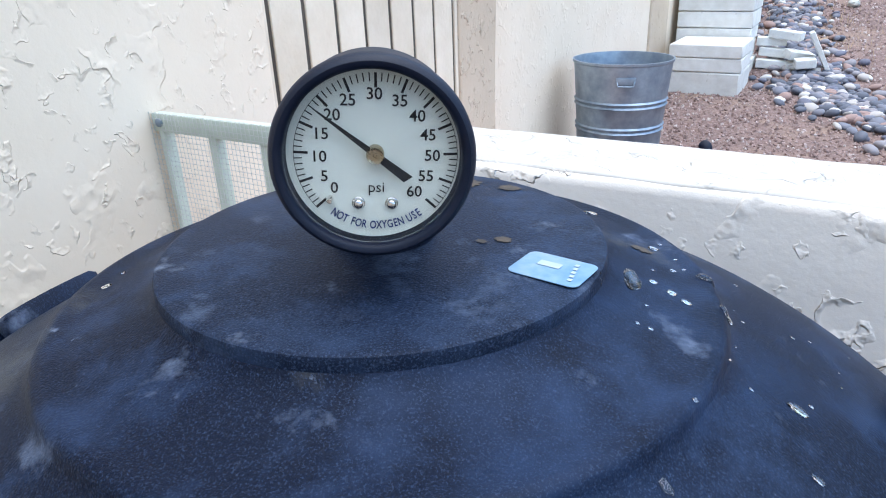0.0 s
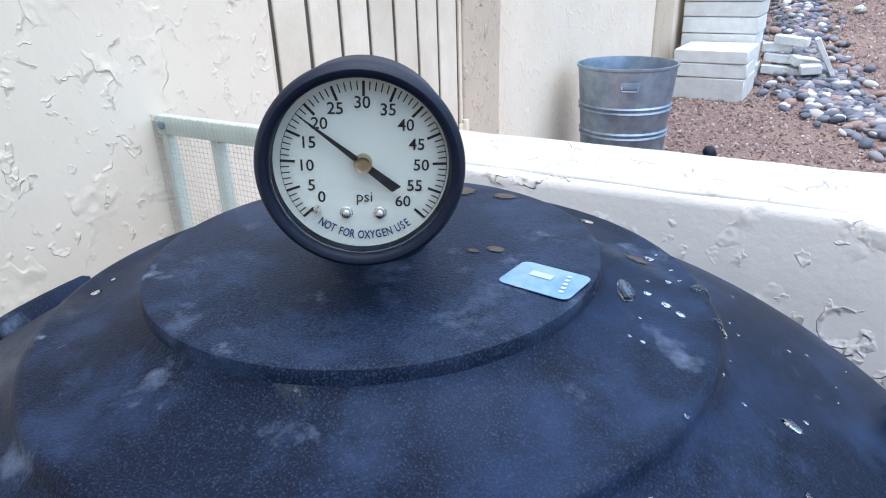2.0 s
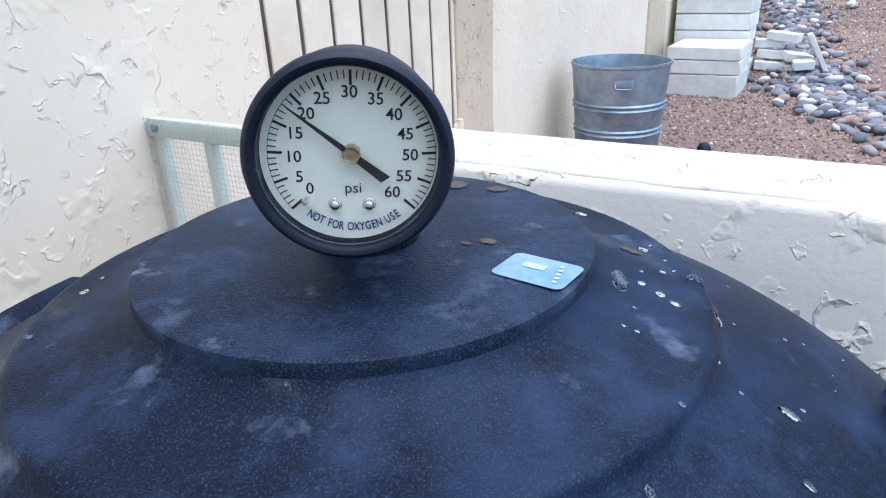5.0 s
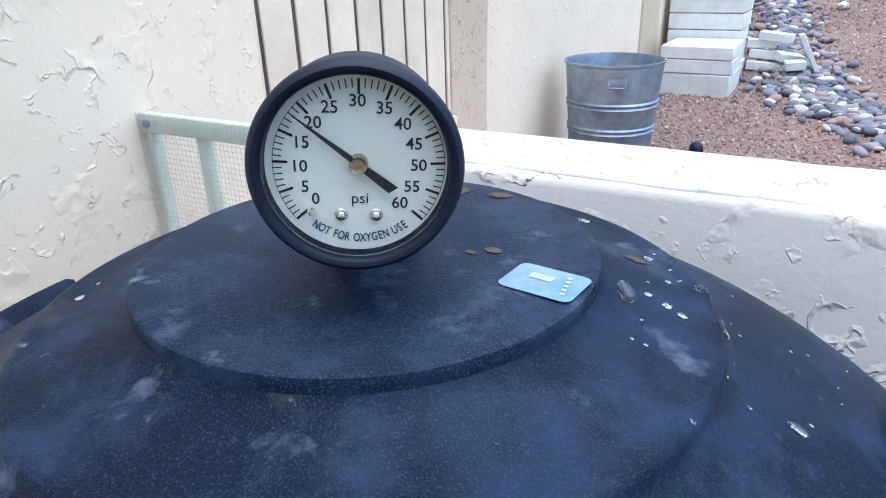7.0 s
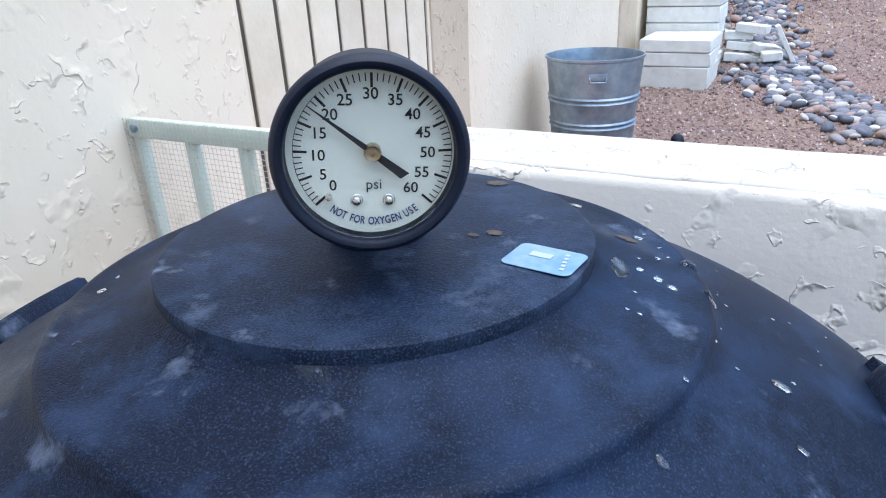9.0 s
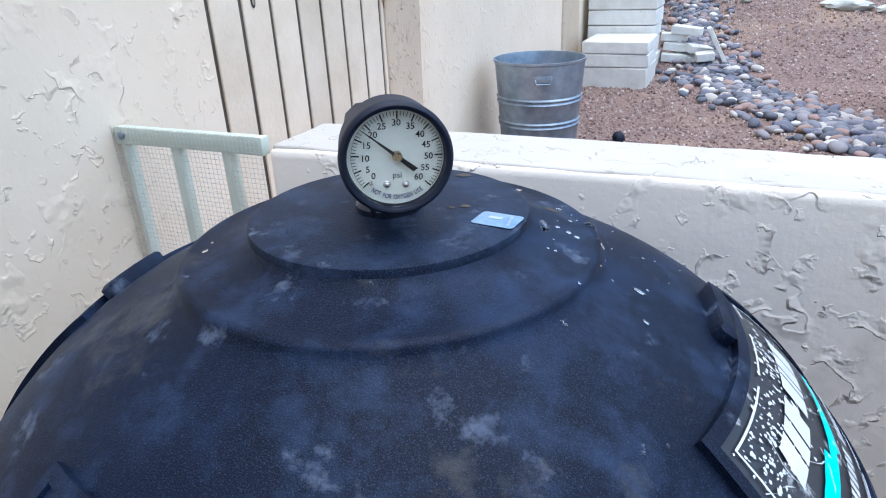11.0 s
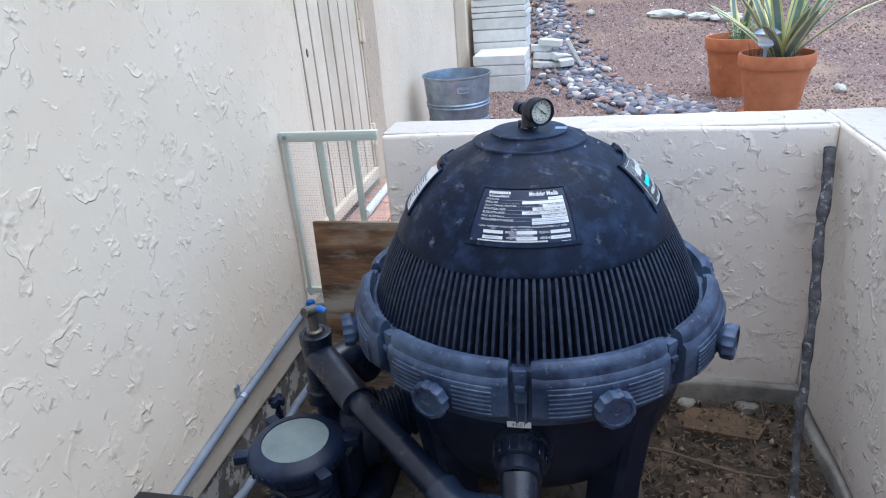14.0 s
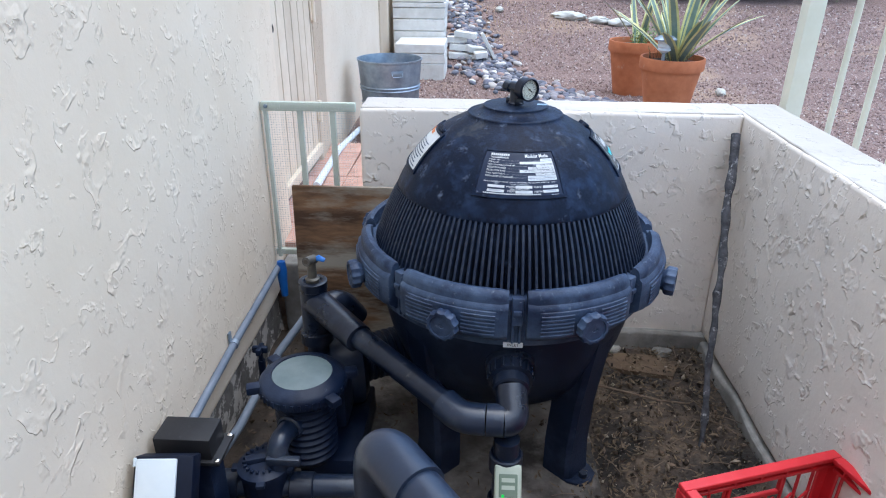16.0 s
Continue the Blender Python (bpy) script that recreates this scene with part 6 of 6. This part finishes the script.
lathe(bm, [(0, 0.0), (0.18, 0.0), (0.21, 0.035), (0.20, 0.04), (0.165, 0.012), (0, 0.012)], 48, Matrix.Translation((P1[0], P1[1], lie(*P1) - 0.012)))
solid("pot_saucer", bm, TERRA, "clay saucer under the terracotta pot", "saucer")


def agave_leaf(bm, bm2, base, az, lean, length, width, curl):
    """A sword leaf with paler margins."""
    n = 9
    d = Vector((math.cos(az), math.sin(az), 0))
    s = Vector((-math.sin(az), math.cos(az), 0))
    pos, e = Vector(base), lean
    mid = []
    for i in range(n + 1):
        f = i / n
        mid.append((pos.copy(), width * (0.6 + 1.2 * f) * (1 - f) ** 0.75 if f < 1 else 0.0, e))
        pos = pos + (d * math.sin(e) + Vector((0, 0, math.cos(e)))) * length / n
        e += curl / n
    for (p, w, a), (q, v, b) in zip(mid, mid[1:]):
        up = Vector((0, 0, 0.25))
        def pts(c, ww):
            lift = up * ww
            return [c - s * ww + lift, c - s * ww * 0.56 + lift * 0.5, c - lift * 0.2, c + s * ww * 0.56 + lift * 0.5, c + s * ww + lift]
        A, B = pts(p, w), pts(q, v)
        for k in range(4):
            t = bm2 if k in (0, 3) else bm
            vs = [t.verts.new(c) for c in (A[k], A[k + 1], B[k + 1], B[k])]
            t.faces.new(vs)


def agave(x, y, z, leaves, scale, seed, label):
    r = random.Random(seed)
    t = thing("agave", label, "plant", (x, y, z))
    for i in range(leaves):
        bm, bm2 = bmesh.new(), bmesh.new()
        f = i / leaves
        az = i * 2.4 + r.uniform(-0.3, 0.3)
        lean = 0.08 + 0.80 * f + r.uniform(-0.08, 0.08)
        agave_leaf(bm, bm2, (x + 0.04 * math.cos(az), y + 0.04 * math.sin(az), z), az, lean, scale * r.uniform(0.8, 1.1), 0.046 * scale / 0.6, r.uniform(0.1, 0.55))
        for b in (bm, bm2):
            bmesh.ops.remove_doubles(b, verts=b.verts, dist=1e-5)
        leaf = part("leaf", bm, AGAVE, t)
        part("margin", bm2, AGAVE_EDGE, leaf, "yellow leaf margin")
    return t


agave(P1[0] + 0.03, P1[1], 0.585, 24, 0.66, 5, "blue-green agave with yellow-edged sword leaves in a pot")
agave(P2[0] + 0.02, P2[1], 0.60, 7, 0.50, 9, "thin striped agave shoots in the second pot")
rng = random.Random(12)
bm = bmesh.new()
for _ in range(420):
    a, h = rng.uniform(0, 6.28), rng.uniform(0, 0.16)
    r = 0.13 * math.sqrt(rng.random()) * (1 - h * 2)
    c = Vector((P2[0] + 0.03 + r * math.cos(a), P2[1] - 0.10 + r * math.sin(a), 0.60 + h))
    m = pose(*c, rng.uniform(-60, 60), rng.uniform(-60, 60), rng.uniform(0, 360))
    s = rng.uniform(0.006, 0.014)
    bm.faces.new([bm.verts.new(m @ Vector(p)) for p in ((-s, 0, 0), (0, -s * 0.5, 0), (s, 0, 0), (0, s * 0.5, 0))])
solid("weeds", bm, LEAF_LIGHT, "small light green weeds growing in the pot", "weeds", "stuff")
bm = bmesh.new()
for _ in range(70):
    a = rng.uniform(0, 6.28)
    r = 0.17 * math.sqrt(rng.random())
    p = Vector((P1[0] + r * math.cos(a), P1[1] + r * math.sin(a), 0.59))
    tube(bm, [p, p + Vector((rng.uniform(-.03, .03), rng.uniform(-.03, .03), rng.uniform(0.05, 0.12)))], [0.0016, 0.0008], 4)
solid("dry_stems", bm, DRY, "dry grass stems round the agave", "dry grass", "stuff")

lamp = thing("solar_lamp", "small silver solar stake lamp in the pot", "solar lamp", (P1[0] - 0.11, P1[1] - 0.15, 0.585))
lx = Matrix.Translation((P1[0] - 0.11, P1[1] - 0.15, 0.035))
bm = bmesh.new()
lathe(bm, [(0, 0.50), (0.012, 0.50), (0.012, 0.645), (0.02, 0.65), (0, 0.652)], 16, lx)
part("stake", bm, STEEL, lamp)
bm = bmesh.new()
lathe(bm, [(0.02, 0.65), (0.046, 0.668), (0.042, 0.682), (0.050, 0.695), (0.046, 0.71), (0.052, 0.722), (0.05, 0.73), (0, 0.73)], 24, lx)
part("lens", bm, PALE, lamp, "ribbed clear lens")
bm = bmesh.new()
lathe(bm, [(0.05, 0.732), (0.076, 0.735), (0.078, 0.742), (0.05, 0.762), (0, 0.765)], 32, lx)
part("cap", bm, STEEL, lamp, "silver cap")

# air conditioner
ac = thing("air_conditioner", "green-grey outdoor air conditioner on a concrete pad", "air conditioner", (0.02, 8.85, 0.9))
z0 = lie(0.02, 8.5)
bm = bmesh.new()
box(bm, (0.02, 8.92, z0 + 0.47), (0.80, 0.76, 0.78), None, 0.01)
part("body", bm, AC_GREEN, ac)
for i in range(4):
    bm = bmesh.new()
    for k in range(22):
        box(bm, (-0.38 + 0.2 * i + 0.1, 8.535, z0 + 0.12 + 0.032 * k), (0.18, 0.012, 0.012), pose(0, 0, 0))
    part("louvre_panel", bm, AC_GREEN, ac)["kind"] = "stuff"
for i in range(5):
    bm = bmesh.new()
    box(bm, (-0.38 + 0.2 * i, 8.53, z0 + 0.47), (0.014, 0.016, 0.78), None, 0.003)
    part("rib", bm, AC_GREEN, ac)
bm = bmesh.new()
box(bm, (0.02, 8.92, z0 + 0.03), (0.95, 0.9, 0.12), None, 0.01)
solid("ac_pad", bm, SLAB, "concrete pad under the air conditioner", "pad")
bm = bmesh.new()
box(bm, (-0.62, 9.0, z0 + 0.45), (0.22, 0.3, 0.9), None, 0.02)
tube(bm, bend((-0.6, 8.8, z0 + 0.05), (-0.6, 8.8, z0 + 0.75), (-0.4, 8.9, z0 + 0.75), 0.1), 0.03, 12)
solid("service_box", bm, INK, "black service box and hose beside the air conditioner", "service box")


# feathery shrubs
def shrub(name, x, y, rx, ry, hgt, seed, mat, label, count, flowers=0):
    r = random.Random(seed)
    z = lie(x, y)
    t = thing(name, label, "shrub", (x, y, z), group="shrubs along the yard")
    bm = bmesh.new()
    lv = []
    lf = []
    tips = []
    for k in range(16):
        a = r.uniform(0, 6.28)
        q = Vector((x + rx * 0.6 * math.cos(a) * r.random(), y + ry * 0.6 * math.sin(a) * r.random(), z + hgt * r.uniform(0.5, 0.95)))
        p = Vector((x + 0.15 * math.cos(a), y + 0.15 * math.sin(a), z))
        tube(bm, [p, p.lerp(q, 0.5) + Vector((0, 0, 0.1)), q], [0.010, 0.007, 0.003], 6)
    part("stems", bm, TWIG, t)["kind"] = "stuff"
    for _ in range(count):
        a, b = r.uniform(0, 6.28), r.uniform(-0.5, 1.0)
        rad = (0.55 + 0.45 * r.random() ** 0.5) * (1 + 0.25 * noise.noise((math.cos(a) * 2 + seed, math.sin(a) * 2, b * 2)))
        c = Vector((x + rx * rad * math.cos(a) * math.sqrt(max(0.05, 1 - b * b)), y + ry * rad * math.sin(a) * math.sqrt(max(0.05, 1 - b * b)), z + hgt * (0.32 + 0.68 * b * rad) + 0.05))
        if c.z < z + 0.04:
            c.z = z + 0.04 + 0.2 * r.random()
        az = a + r.uniform(-0.8, 0.8)
        d = Vector((math.cos(az), math.sin(az), r.uniform(-0.5, 0.4))).normalized()
        s = (d.cross(Vector((0, 0, 1))).normalized() + Vector((0, 0, r.uniform(-1.3, 1.3)))).normalized()
        ln = r.uniform(0.14, 0.28)
        for i in range(9):
            f = i / 8
            for sg in (-1, 1):
                o = c + d * ln * f + Vector((0, 0, -0.05 * f * f))
                w = 0.062 * math.sin(math.pi * (0.15 + 0.8 * f))
                e = o + s * sg * w + d * 0.012
                k = len(lv)
                hw = d * 0.013
                lv += [tuple(o), tuple((o + e) / 2 + hw), tuple(e), tuple((o + e) / 2 - hw)]
                lf.append((k, k + 1, k + 2, k + 3))
        tips.append(c + d * ln)
    me = bpy.data.meshes.new("crown")
    me.from_pydata(lv, [], lf)
    me.materials.append(mat)
    crown = new("crown", me)
    crown.parent = t
    crown.matrix_parent_inverse = HOME[t.name].inverted()
    tagged(crown, "feathery green crown", kind="stuff")
    if flowers:
        bm = bmesh.new()
        for _ in range(flowers):
            c = r.choice(tips)
            for j in range(5):
                m = pose(*(c + Vector((r.uniform(-.04, .04), r.uniform(-.04, .04), r.uniform(-.03, .05)))), r.uniform(0, 90), r.uniform(0, 90), r.uniform(0, 360))
                s = r.uniform(0.012, 0.026)
                bm.faces.new([bm.verts.new(m @ Vector(p)) for p in ((-s, 0, 0), (0, -s * 0.7, 0), (s, 0, 0), (0, s * 0.7, 0))])
        part("flowers", bm, FLOWER, t, "orange flower clusters")["kind"] = "stuff"


shrub("shrub", 2.35, 8.3, 1.0, 0.7, 1.2, 1, LEAF, "feathery dark green shrub at the yard's edge", 1300, 6)
shrub("shrub", 4.0, 8.4, 1.2, 0.7, 1.2, 2, LEAF_LIGHT, "feathery light green shrub with orange flowers", 1500, 26)
shrub("shrub", 1.35, 9.6, 0.9, 0.8, 1.6, 3, LEAF, "dark green shrub behind the air conditioner", 700)
shrub("shrub", 6.4, 8.8, 1.5, 0.8, 1.3, 4, LEAF, "dark green shrub far along the yard", 900)
shrub("shrub", -0.3, 10.8, 1.4, 0.8, 1.8, 6, LEAF, "dark green shrub against the far wall", 600)
shrub("shrub", 3.1, 10.2, 1.8, 0.8, 2.2, 7, LEAF, "tall dark green shrub in the back row", 1100)
bm = bmesh.new()
for _ in range(260):
    x, y = rng.gauss(0.35, 0.55), rng.gauss(6.6, 0.7)
    p = Vector((x, y, lie(x, y)))
    tube(bm, [p, p + Vector((rng.uniform(-.03, .03), rng.uniform(-.03, .03), rng.uniform(0.03, 0.10)))], [0.0016, 0.0006], 3, cap=False)
solid("dry_grass", bm, surf("straw", ((0.42, 0.30, 0.14), (0.55, 0.42, 0.22)), 20, 0.9), "sparse dry grass on the gravel", "dry grass", "stuff")
bm = bmesh.new()
box(bm, (4, 12.8, 2.4), (24, 0.2, 4.0), None, 0.02)
solid("wall_far", bm, STUCCO, "plain cream garden wall behind the shrubs", "wall", "structure")

# ---- fence outside the side wall ----
fence = thing("fence", "cream painted steel fence of slim round bars", "fence", (0.95, 0.0, 0.2))
bm = bmesh.new()
box(bm, (0.945, 0.68, 0.95), (0.055, 0.055, 1.5), None, 0.004)
part("post", bm, FENCE, fence, "square corner post")
y = 0.42
while y > -2.2:
    bm = bmesh.new()
    tube(bm, [(0.95, y, 0.28), (0.95, y, 1.66)], 0.0095, 12)
    part("bar", bm, FENCE, fence)
    y -= 0.165
for z in (0.30, 1.64):
    bm = bmesh.new()
    box(bm, (0.95, -0.78, z), (0.03, 2.9, 0.03), None, 0.003)
    part("rail", bm, FENCE, fence)

bm = bmesh.new()
tube(bm, [(-0.865, 1.30, 0.330), (-0.875, 1.9, 0.33), (-0.88, 2.6, 0.26)], 0.018, 14)
solid("ground_pipe", bm, PALE, "pale plastic pipe lying along the house wall", "pipe")
